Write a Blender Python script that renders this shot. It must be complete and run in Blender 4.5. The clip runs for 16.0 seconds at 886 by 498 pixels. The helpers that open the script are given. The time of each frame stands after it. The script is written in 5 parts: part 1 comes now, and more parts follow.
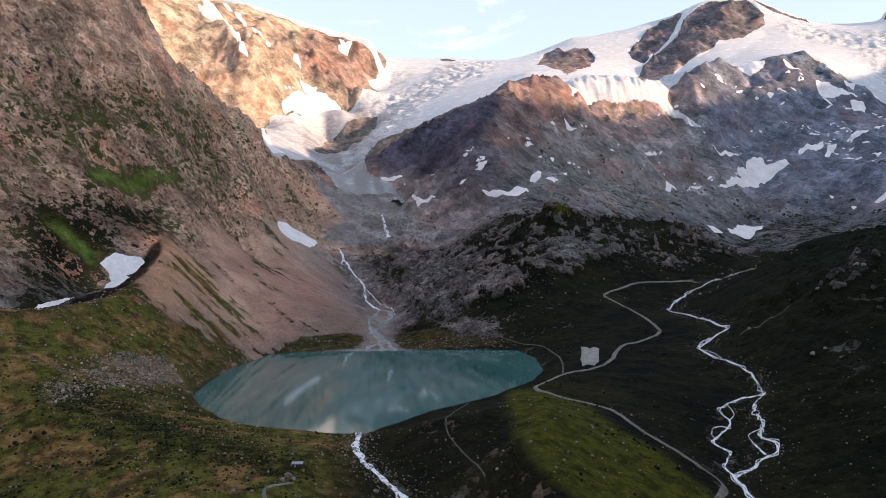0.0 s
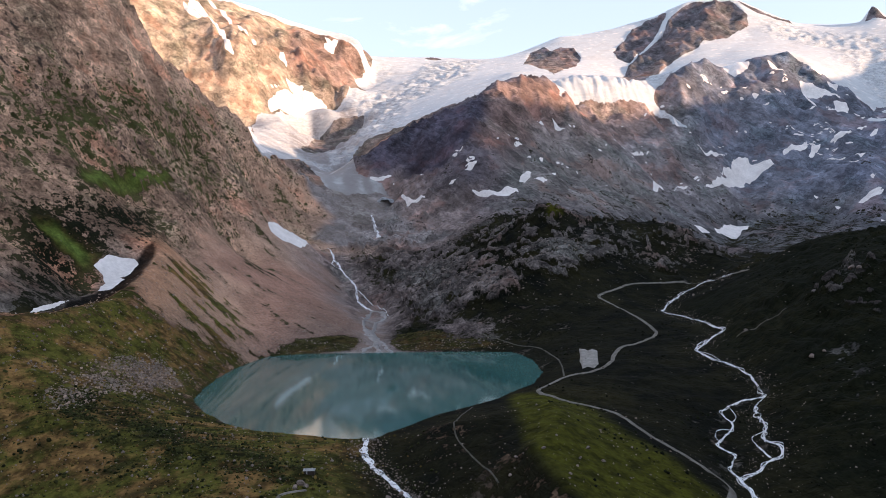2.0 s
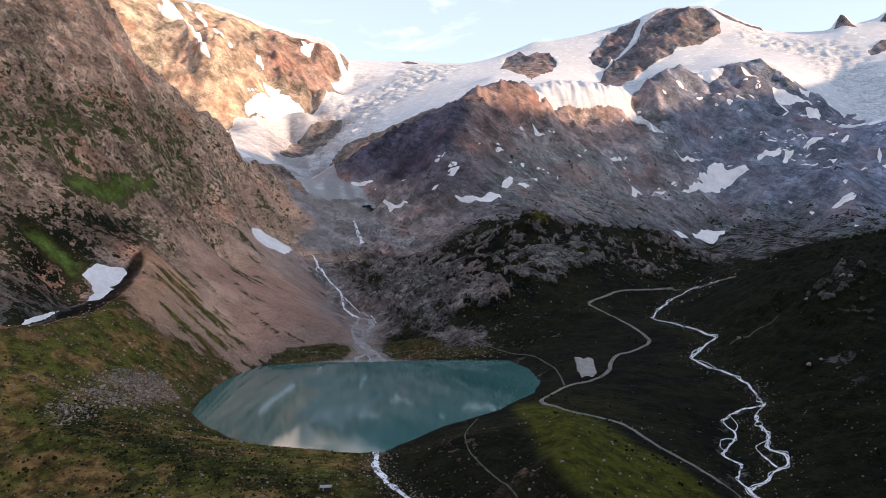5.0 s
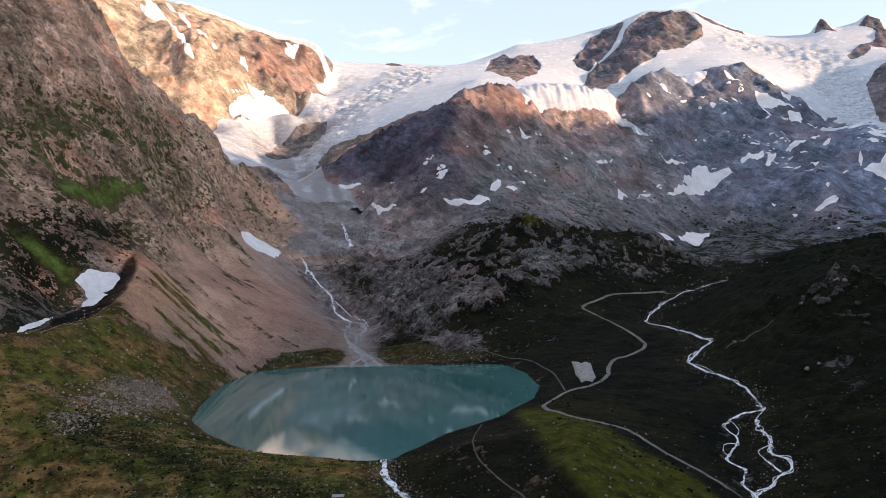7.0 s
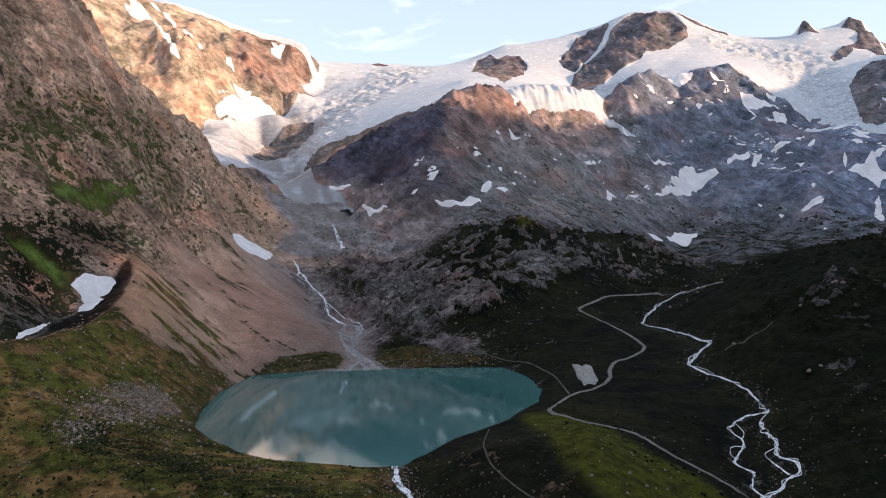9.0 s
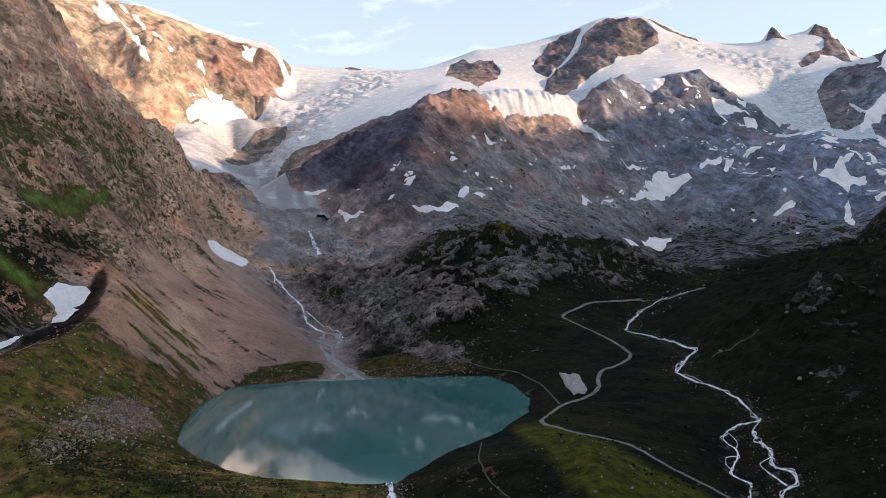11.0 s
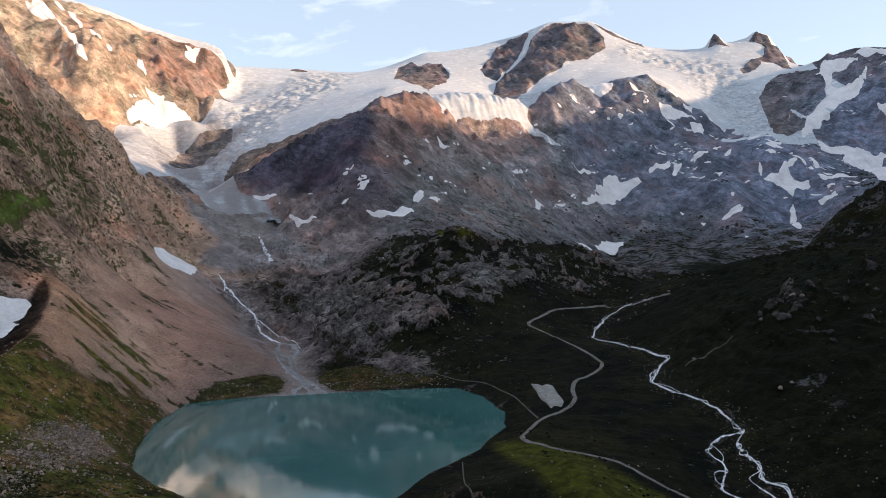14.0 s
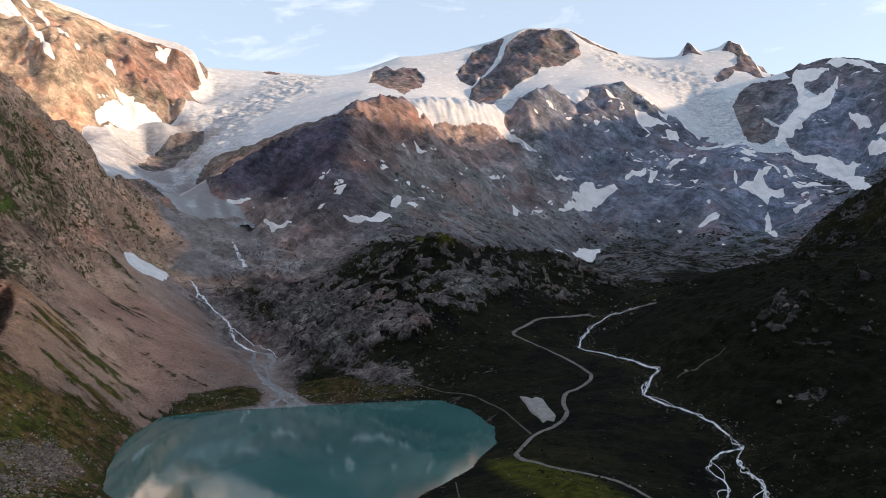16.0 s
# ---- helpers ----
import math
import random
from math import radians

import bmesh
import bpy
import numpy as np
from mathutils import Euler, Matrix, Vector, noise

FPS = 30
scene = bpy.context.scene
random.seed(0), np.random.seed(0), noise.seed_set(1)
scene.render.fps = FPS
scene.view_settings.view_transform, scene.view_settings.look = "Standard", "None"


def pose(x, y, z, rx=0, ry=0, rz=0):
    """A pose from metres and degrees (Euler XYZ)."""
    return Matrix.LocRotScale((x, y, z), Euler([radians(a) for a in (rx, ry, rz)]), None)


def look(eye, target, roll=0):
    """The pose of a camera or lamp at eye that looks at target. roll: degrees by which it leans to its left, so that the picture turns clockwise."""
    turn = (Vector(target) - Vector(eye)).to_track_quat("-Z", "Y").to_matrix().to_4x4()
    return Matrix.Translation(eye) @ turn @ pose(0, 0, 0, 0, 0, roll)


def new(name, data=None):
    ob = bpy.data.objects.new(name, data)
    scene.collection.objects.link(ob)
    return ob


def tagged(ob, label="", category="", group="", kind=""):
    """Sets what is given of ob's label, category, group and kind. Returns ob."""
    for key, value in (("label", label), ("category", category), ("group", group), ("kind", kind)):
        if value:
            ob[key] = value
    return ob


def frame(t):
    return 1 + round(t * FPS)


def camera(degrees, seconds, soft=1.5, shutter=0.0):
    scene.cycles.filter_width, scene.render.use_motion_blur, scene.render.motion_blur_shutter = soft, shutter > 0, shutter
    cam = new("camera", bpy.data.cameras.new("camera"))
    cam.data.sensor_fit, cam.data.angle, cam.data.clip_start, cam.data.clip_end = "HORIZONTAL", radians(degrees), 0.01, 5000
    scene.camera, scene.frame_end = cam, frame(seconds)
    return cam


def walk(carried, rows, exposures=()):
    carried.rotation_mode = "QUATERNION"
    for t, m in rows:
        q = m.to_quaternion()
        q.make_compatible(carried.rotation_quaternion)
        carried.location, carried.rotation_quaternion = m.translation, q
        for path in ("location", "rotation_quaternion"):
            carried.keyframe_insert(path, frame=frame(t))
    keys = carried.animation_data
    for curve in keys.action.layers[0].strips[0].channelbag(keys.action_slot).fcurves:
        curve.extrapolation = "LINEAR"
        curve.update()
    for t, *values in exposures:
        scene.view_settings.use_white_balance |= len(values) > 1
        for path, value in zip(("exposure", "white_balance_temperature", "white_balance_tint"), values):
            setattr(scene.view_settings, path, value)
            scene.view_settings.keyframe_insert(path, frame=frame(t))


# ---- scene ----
cam = camera(57.5, 16.0, 0.8)
PATH = [
    (0.0, -0.00, -0.00, 145.00, 89.358, 1.708, -0.019),
    (0.5, -4.74, 0.14, 146.42, 89.277, 1.713, -0.353),
    (1.0, -9.41, 0.33, 147.83, 89.213, 1.708, -0.656),
    (1.5, -14.12, 0.54, 149.23, 89.178, 1.686, -0.968),
    (2.0, -18.86, 0.74, 150.62, 89.183, 1.696, -1.276),
    (2.5, -23.76, 0.94, 152.05, 89.203, 1.689, -1.600),
    (3.0, -28.65, 1.20, 153.42, 89.234, 1.700, -1.928),
    (3.5, -33.42, 1.59, 154.75, 89.253, 1.712, -2.267),
    (4.0, -38.23, 2.29, 156.15, 89.271, 1.735, -2.619),
    (6.5, -62.74, 4.32, 162.76, 89.347, 1.757, -4.365),
    (7.0, -67.80, 4.89, 164.12, 89.341, 1.789, -4.697),
    (7.5, -72.86, 5.47, 165.44, 89.353, 1.822, -5.020),
    (8.0, -77.92, 6.23, 166.68, 89.360, 1.853, -5.319),
    (8.5, -83.08, 7.20, 167.80, 89.371, 1.877, -5.617),
    (9.0, -88.31, 8.43, 168.95, 89.285, 1.918, -5.914),
    (11.5, -107.43, 30.72, 175.29, 89.532, 2.098, -8.818),
    (12.0, -110.16, 36.99, 176.19, 89.555, 2.111, -9.576),
    (12.5, -113.42, 43.55, 177.14, 89.543, 2.160, -9.995),
    (13.0, -117.42, 50.39, 178.03, 89.508, 2.264, -10.593),
    (13.5, -121.87, 57.76, 178.88, 89.505, 2.323, -11.262),
    (14.0, -126.13, 65.89, 179.82, 89.570, 2.339, -12.026),
    (14.5, -129.79, 74.45, 180.75, 89.658, 2.224, -12.764),
    (15.0, -132.65, 83.20, 181.63, 89.729, 2.141, -13.275),
    (15.5, -134.78, 91.97, 182.39, 89.798, 2.052, -13.752),
    (16.0, -136.68, 100.79, 183.11, 89.862, 1.997, -14.107),
]
walk(cam, [(t, pose(*p)) for t, *p in PATH], [(0.0, 1.06, 7080, 19), (8.0, 1.0, 7060, 18), (16.0, 0.765, 7040, 14)])

# ---- sky and sun ----
SUN_AZ, SUN_EL = radians(110), radians(13)      # from ahead towards the right; height
world = bpy.data.worlds.new("world")
scene.world = world
world.use_nodes = True
wn, wl = world.node_tree.nodes, world.node_tree.links
wn.clear()
w_out = wn.new("ShaderNodeOutputWorld")
w_bg = wn.new("ShaderNodeBackground")
w_sky = wn.new("ShaderNodeTexSky")
w_sky.sky_type = "NISHITA"
w_sky.sun_disc = False
w_sky.sun_elevation, w_sky.sun_rotation = SUN_EL, SUN_AZ
w_sky.altitude, w_sky.air_density, w_sky.dust_density = 1500, 1.0, 2.4
w_sky.ozone_density = 1.0
w_bg.inputs["Strength"].default_value = 0.12
# thin evening clouds: two noises on the sky's dome
w_tc = wn.new("ShaderNodeTexCoord")
w_map = wn.new("ShaderNodeMapping")
w_map.inputs["Scale"].default_value = (1.0, 1.0, 3.4)
w_no = wn.new("ShaderNodeTexNoise")
w_no.inputs["Scale"].default_value, w_no.inputs["Detail"].default_value = 7.0, 7
w_no.inputs["Roughness"].default_value, w_no.inputs["Distortion"].default_value = 0.6, 0.5
w_rmp = wn.new("ShaderNodeValToRGB")
w_rmp.color_ramp.elements[0].position, w_rmp.color_ramp.elements[1].position = 0.57, 0.92
w_mix = wn.new("ShaderNodeMix")
w_mix.data_type = "RGBA"
w_cloud = wn.new("ShaderNodeMix")
w_cloud.data_type = "RGBA"
w_cloud.inputs[6].default_value, w_cloud.inputs[7].default_value = (5.1, 7.5, 10.1, 1), (8.6, 8.0, 8.2, 1)
w_rmp.color_ramp.elements[0].color, w_rmp.color_ramp.elements[1].color = (0.3, 0.3, 0.3, 1), (0.85, 0.85, 0.85, 1)
wl.new(w_tc.outputs["Generated"], w_map.inputs["Vector"])
wl.new(w_map.outputs["Vector"], w_no.inputs["Vector"])
wl.new(w_no.outputs["Fac"], w_rmp.inputs["Fac"])
wl.new(w_rmp.outputs["Color"], w_mix.inputs[0])
wl.new(w_rmp.outputs["Color"], w_cloud.inputs[0])
wl.new(w_cloud.outputs[2], w_mix.inputs[7])
wl.new(w_sky.outputs["Color"], w_mix.inputs[6])
wl.new(w_mix.outputs[2], w_bg.inputs["Color"])
wl.new(w_bg.outputs["Background"], w_out.inputs["Surface"])

sun = new("sun", bpy.data.lights.new("sun", "SUN"))
sun.data.energy, sun.data.angle, sun.data.color = 3.9, radians(1.0), (1.0, 0.72, 0.49)
SUN_DIR = Vector((math.sin(SUN_AZ) * math.cos(SUN_EL), math.cos(SUN_AZ) * math.cos(SUN_EL), math.sin(SUN_EL)))
sun.matrix_world = look(SUN_DIR * 3000, (0, 0, 0))

# ---- materials ----
def material(name):
    m = bpy.data.materials.new(name)
    m.use_nodes = True
    return m, m.node_tree, m.node_tree.nodes["Principled BSDF"]


class Nodes:
    """Short calls for the nodes of one material."""

    def __init__(self, tree):
        self.t = tree

    def put(self, kind, **sets):
        n = self.t.nodes.new(kind)
        for k, v in sets.items():
            setattr(n, k, v)
        return n

    def to(self, socket, v):
        if hasattr(v, "is_output"):
            self.t.links.new(v, socket)
        else:
            socket.default_value = v

    def noise(self, vec, size, detail=6.0, rough=0.6, kind="FBM", warp=0.0):
        n = self.put("ShaderNodeTexNoise", noise_type=kind)
        self.to(n.inputs["Vector"], vec)
        n.inputs["Scale"].default_value = 1.0 / size
        n.inputs["Detail"].default_value = detail
        n.inputs["Roughness"].default_value = rough
        n.inputs["Distortion"].default_value = warp
        return n.outputs["Fac"]

    def ramp(self, fac, a, b, lo=0.0, hi=1.0):
        n = self.put("ShaderNodeMapRange", interpolation_type="SMOOTHSTEP")
        self.to(n.inputs["Value"], fac)
        for k, v in zip(("From Min", "From Max", "To Min", "To Max"), (a, b, lo, hi)):
            n.inputs[k].default_value = v
        return n.outputs["Result"]

    def math(self, op, a, b=0.0):
        n = self.put("ShaderNodeMath", operation=op)
        self.to(n.inputs[0], a)
        self.to(n.inputs[1], b)
        return n.outputs[0]

    def mix(self, fac, a, b, blend="MIX"):
        n = self.put("ShaderNodeMix", data_type="RGBA", blend_type=blend)
        self.to(n.inputs[0], fac)
        self.to(n.inputs[6], a if hasattr(a, "is_output") else (*a, 1))
        self.to(n.inputs[7], b if hasattr(b, "is_output") else (*b, 1))
        return n.outputs[2]

    def grey(self, v):
        n = self.put("ShaderNodeCombineColor")
        for k in range(3):
            self.to(n.inputs[k], v)
        return n.outputs[0]

    def bump(self, height, depth, normal=None):
        n = self.put("ShaderNodeBump")
        self.to(n.inputs["Height"], height)
        n.inputs["Distance"].default_value = depth
        if normal is not None:
            self.to(n.inputs["Normal"], normal)
        return n.outputs["Normal"]


def land_material(name):
    """Rock, scree, grass and ice, told apart by the land's own cover maps."""
    m, tree, bsdf = material(name)
    k = Nodes(tree)
    pos = k.put("ShaderNodeNewGeometry").outputs["Position"]
    tone = k.put("ShaderNodeAttribute", attribute_name="tone")
    cover = k.put("ShaderNodeAttribute", attribute_name="cover")
    sep = k.put("ShaderNodeSeparateColor")
    k.to(sep.inputs[0], cover.outputs["Color"])
    scree, ice, lush_lit = sep.outputs
    boulder = cover.outputs["Alpha"]
    grass = tone.outputs["Alpha"]
    herb = k.put("ShaderNodeAttribute", attribute_name="herb")
    hsep = k.put("ShaderNodeSeparateColor")
    k.to(hsep.inputs[0], herb.outputs["Color"])
    meadow, bush_shade, streak = hsep.outputs
    lay = k.put("ShaderNodeAttribute", attribute_name="lay")
    lsep = k.put("ShaderNodeSeparateColor")
    k.to(lsep.inputs[0], lay.outputs["Color"])
    view_fade, outcrop, ledgy = lsep.outputs          # fine texture fades with distance to suit the camera's view; standing rock; grassy ledges
    near = k.math("SUBTRACT", 1.0, view_fade)
    wide = k.noise(pos, 130, 5, 0.6)
    broad = k.noise(pos, 42, 4, 0.58, warp=0.6)
    fine = k.noise(pos, 11, 3, 0.58)
    grit = k.noise(pos, 3.2, 2, 0.55)
    crack = k.noise(pos, 30, 4, 0.58, "RIDGED_MULTIFRACTAL")
    # beds in the rock that dip to the right, thin against their length
    tilt = k.put("ShaderNodeMapping", vector_type="TEXTURE")
    k.to(tilt.inputs["Vector"], pos)
    tilt.inputs["Rotation"].default_value = (0.12, 0.60, 0.0)
    tilt.inputs["Scale"].default_value = (3.0, 3.0, 1.0)
    beds = k.noise(tilt.outputs["Vector"], 17, 4, 0.62, warp=0.4)
    thin_beds = k.noise(tilt.outputs["Vector"], 5.5, 3, 0.6, warp=0.3)
    # bare rock: jointed blocks, each of its own tone, with dark clefts between; patches of other hue
    bent = k.put("ShaderNodeVectorMath", operation="MULTIPLY_ADD")
    wob = k.put("ShaderNodeTexNoise")
    k.to(wob.inputs["Vector"], pos)
    wob.inputs["Scale"].default_value, wob.inputs["Detail"].default_value = 1 / 18.0, 4
    k.to(bent.inputs[0], wob.outputs["Color"])
    bent.inputs[1].default_value = (26, 26, 26)
    k.to(bent.inputs[2], pos)

    def blocks(size):
        cell = k.put("ShaderNodeTexVoronoi", feature="F1")
        gap = k.put("ShaderNodeTexVoronoi", feature="DISTANCE_TO_EDGE")
        for v in (cell, gap):
            k.to(v.inputs["Vector"], bent.outputs[0])
            v.inputs["Scale"].default_value = 1.0 / size
        one = k.put("ShaderNodeSeparateColor")
        k.to(one.inputs[0], cell.outputs["Color"])
        return one.outputs[0], k.ramp(gap.outputs["Distance"], 0.0, 0.10, 1.0, 0.0)

    def vary(colour, fac, lo, hi, a=0.3, b=0.7):
        return k.mix(1.0, colour, k.grey(k.ramp(fac, a, b, lo, hi)), "MULTIPLY")

    # joints: thin dark lines along the beds and across them
    seam = k.ramp(k.math("ABSOLUTE", k.math("SUBTRACT", k.noise(tilt.outputs["Vector"], 24, 4, 0.6, warp=0.6), 0.5)), 0.0, 0.042, 1.0, 0.0)
    joint = k.ramp(k.math("ABSOLUTE", k.math("SUBTRACT", k.noise(pos, 46, 4, 0.62, warp=0.5), 0.5)), 0.0, 0.032, 1.0, 0.0)
    seams = k.math("MULTIPLY", k.math("MAXIMUM", seam, joint), k.ramp(wide, 0.38, 0.60, 0.25, 1.0))
    large, gap2 = blocks(22.0)
    cleft = k.math("MULTIPLY", gap2, k.math("MULTIPLY", k.ramp(broad, 0.45, 0.6), near))
    rock = vary(tone.outputs["Color"], k.math("ADD", k.math("MULTIPLY", k.math("SUBTRACT", broad, 0.5), k.ramp(view_fade, 0, 1, 1.0, 0.6)), 0.5), 0.70, 1.28, 0.33, 0.67)
    rock = vary(rock, k.math("ADD", k.math("MULTIPLY", k.math("SUBTRACT", beds, 0.5), k.ramp(view_fade, 0, 1, 1.0, 0.4)), 0.5), 0.74, 1.22, 0.34, 0.66)
    rock = vary(rock, k.math("ADD", k.math("MULTIPLY", k.math("SUBTRACT", thin_beds, 0.5), near), 0.5), 0.70, 1.28, 0.32, 0.68)
    rock = vary(rock, large, 0.82, 1.17, 0.0, 1.0)
    huge, _ = blocks(58.0)
    rock = vary(rock, huge, 0.80, 1.20, 0.0, 1.0)
    rock = k.mix(k.ramp(wide, 0.52, 0.64, 0.0, 0.8), rock, k.mix(1.0, rock, (0.80, 0.92, 0.90), "MULTIPLY"))
    rock = k.mix(k.ramp(wide, 0.46, 0.36, 0.0, 0.8), rock, k.mix(1.0, rock, (1.20, 0.93, 0.86), "MULTIPLY"))
    rock = vary(rock, k.noise(pos, 75, 4, 0.5), 0.82, 1.18, 0.36, 0.64)
    rock = vary(rock, k.math("ADD", k.math("MULTIPLY", k.math("SUBTRACT", grit, 0.5), near), 0.5), 0.72, 1.26)
    # standing outcrops: pale weathered faces with dark joints
    rock = k.mix(k.math("MULTIPLY", k.math("MULTIPLY", outcrop, k.math("SUBTRACT", 1.0, ledgy)), k.ramp(crack, 0.45, 0.85, 0, 0.8)), rock, k.mix(1.0, rock, (1.45, 1.4, 1.36), "MULTIPLY"))
    rock = k.mix(k.math("MULTIPLY", outcrop, k.ramp(fine, 0.47, 0.36, 0, 0.8)), rock, (0.040, 0.038, 0.034))
    rock = vary(rock, k.math("ADD", k.math("MULTIPLY", k.math("SUBTRACT", fine, 0.5), k.ramp(view_fade, 0, 1, 1.0, 0.5)), 0.5), 0.66, 1.08, 0.36, 0.50)
    rock = k.mix(k.math("MULTIPLY", k.math("MAXIMUM", seams, k.math("MULTIPLY", gap2, k.ramp(fine, 0.45, 0.6, 0.0, 0.7))), 0.7), rock, k.mix(1.0, rock, (0.34, 0.33, 0.36), "MULTIPLY"))
    rock = k.mix(k.math("MULTIPLY", cleft, 0.35), rock, (0.03, 0.027, 0.027))
    # scree: fine debris of the same stone with paler, darker and redder streaks
    debris = vary(tone.outputs["Color"], broad, 1.12, 0.84, 0.35, 0.66)
    debris = k.mix(k.ramp(wide, 0.48, 0.62, 0, 0.5), debris, (0.27, 0.155, 0.115))
    debris = vary(debris, grit, 0.78, 1.2)
    debris = k.mix(k.ramp(streak, 0.50, 0.78, 0, 0.4), debris, (0.17, 0.118, 0.088))
    block = k.noise(pos, 2.6, 2, 0.5)
    debris = k.mix(k.ramp(block, 0.62, 0.70, 0, 0.6), debris, (0.36, 0.32, 0.29))
    debris = k.mix(k.ramp(k.noise(pos, 3.7, 2, 0.5), 0.38, 0.30, 0, 0.6), debris, (0.09, 0.07, 0.06))
    # grass: dry olive to dark green, with stones; base turf is darkened for the shaded valley
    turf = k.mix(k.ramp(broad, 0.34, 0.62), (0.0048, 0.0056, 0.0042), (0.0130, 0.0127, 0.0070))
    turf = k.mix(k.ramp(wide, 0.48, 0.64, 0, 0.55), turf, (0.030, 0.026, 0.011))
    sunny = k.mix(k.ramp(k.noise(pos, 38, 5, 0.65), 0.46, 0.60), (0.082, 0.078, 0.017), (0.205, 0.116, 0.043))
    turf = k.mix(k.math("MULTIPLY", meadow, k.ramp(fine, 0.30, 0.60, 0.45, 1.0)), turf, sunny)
    # bushes, and the painted shade of the right hillside
    turf = k.mix(k.math("MULTIPLY", bush_shade, k.ramp(fine, 0.42, 0.58, 0.85, 0.55)), turf, (0.0068, 0.0088, 0.0046))
    # lush grass, and the painted light on the foreground hill's flank
    turf = k.mix(k.math("MULTIPLY", lush_lit, k.ramp(fine, 0.25, 0.6, 0.55, 1.0)), turf, (0.052, 0.052, 0.008))
    turf = k.mix(k.math("MULTIPLY", meadow, lush_lit), turf, (0.105, 0.155, 0.035))
    turf = k.mix(k.math("MULTIPLY", k.math("MULTIPLY", ledgy, k.math("SUBTRACT", 1.0, bush_shade)), k.ramp(broad, 0.40, 0.62, 0.25, 0.95)), turf, k.mix(lush_lit, (0.075, 0.066, 0.030), (0.105, 0.135, 0.035)))
    turf = vary(turf, fine, 0.72, 1.26)
    turf = vary(turf, grit, 0.80, 1.20)
    stone = k.put("ShaderNodeTexVoronoi", feature="F1")
    k.to(stone.inputs["Vector"], pos)
    stone.inputs["Scale"].default_value = 0.34
    pick = k.put("ShaderNodeSeparateColor")
    k.to(pick.inputs[0], stone.outputs["Color"])
    rare = k.math("GREATER_THAN", k.math("ADD", pick.outputs[0], k.math("MULTIPLY", k.math("ADD", boulder, k.ramp(broad, 0.54, 0.7, 0, 0.5)), 0.05)), 0.992)
    dot = k.math("MULTIPLY", rare, k.ramp(stone.outputs["Distance"], 0.34, 0.22))
    share = k.math("ADD", grass, k.math("MULTIPLY", k.math("SUBTRACT", broad, 0.5), k.ramp(ledgy, 0, 1, 1.3, 0.8)))
    share = k.math("ADD", share, k.math("MULTIPLY", k.math("SUBTRACT", grit, 0.5), k.ramp(ledgy, 0, 1, 0.7, 1.1)))
    share = k.math("ADD", share, k.math("MULTIPLY", k.math("SUBTRACT", fine, 0.5), k.ramp(ledgy, 0, 1, 1.1, 1.9)))
    share = k.math("ADD", share, k.math("MULTIPLY", k.math("MULTIPLY", k.math("SUBTRACT", beds, 0.5), 1.1), k.math("MULTIPLY", k.math("MAXIMUM", ledgy, view_fade), k.math("SUBTRACT", 1.0, scree))))
    share = k.math("ADD", share, k.math("MULTIPLY", k.math("MULTIPLY", k.math("SUBTRACT", streak, 0.5), 1.9), scree))
    base = k.mix(scree, rock, debris)
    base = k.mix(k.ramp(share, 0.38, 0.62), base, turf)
    base = k.mix(dot, base, (0.14, 0.125, 0.11))
    # glacier ice: white above, grey and dirty in the tongue
    firn = k.mix(k.ramp(broad, 0.35, 0.7), (0.78, 0.755, 0.735), (0.65, 0.63, 0.62))
    firn = k.mix(k.ramp(crack, 0.45, 0.08, 0, 0.6), firn, (0.40, 0.46, 0.51))
    # crevasses: blue-grey lines drawn in the colour, running along the slope; thin dust bands between
    across = k.put("ShaderNodeVectorMath", operation="MULTIPLY")
    k.to(across.inputs[0], pos)
    across.inputs[1].default_value = (0.28, 0.28, 1.0)
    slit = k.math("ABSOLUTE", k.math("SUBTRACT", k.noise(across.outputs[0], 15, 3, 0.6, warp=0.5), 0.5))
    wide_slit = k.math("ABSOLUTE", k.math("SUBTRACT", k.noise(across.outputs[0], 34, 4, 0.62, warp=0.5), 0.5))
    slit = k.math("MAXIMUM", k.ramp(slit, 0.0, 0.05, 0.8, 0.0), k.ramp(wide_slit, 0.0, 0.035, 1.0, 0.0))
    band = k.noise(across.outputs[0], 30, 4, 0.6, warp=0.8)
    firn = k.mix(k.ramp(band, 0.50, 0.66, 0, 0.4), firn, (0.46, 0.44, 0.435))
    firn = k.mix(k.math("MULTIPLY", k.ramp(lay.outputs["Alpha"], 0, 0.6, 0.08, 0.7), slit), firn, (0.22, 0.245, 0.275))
    sz = k.put("ShaderNodeSeparateXYZ")
    k.to(sz.inputs[0], pos)
    dirt = k.math("ADD", k.ramp(sz.outputs[2], 470, 340, 0, 0.95), k.math("MULTIPLY", k.math("SUBTRACT", k.math("ADD", broad, streak), 1.08), 1.1))
    firn = k.mix(k.ramp(dirt, 0.3, 0.95, 0, 0.85), firn, (0.27, 0.255, 0.245))
    # dirt streaks round the rock island, and painted shade on the left tongue
    firn = k.mix(k.math("MULTIPLY", herb.outputs["Alpha"], k.ramp(k.math("ADD", streak, fine), 0.75, 1.2, 0.35, 1.0)), firn, (0.24, 0.225, 0.225))
    edge = k.math("ADD", ice, k.math("MULTIPLY", k.math("SUBTRACT", fine, 0.5), 0.6))
    icy = k.ramp(edge, 0.42, 0.56)
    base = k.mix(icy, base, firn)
    k.to(bsdf.inputs["Base Color"], base)
    k.to(bsdf.inputs["Roughness"], k.ramp(icy, 0, 1, 0.92, 0.6))
    k.to(bsdf.inputs["Specular IOR Level"], k.ramp(icy, 0, 1, 0.03, 0.25))
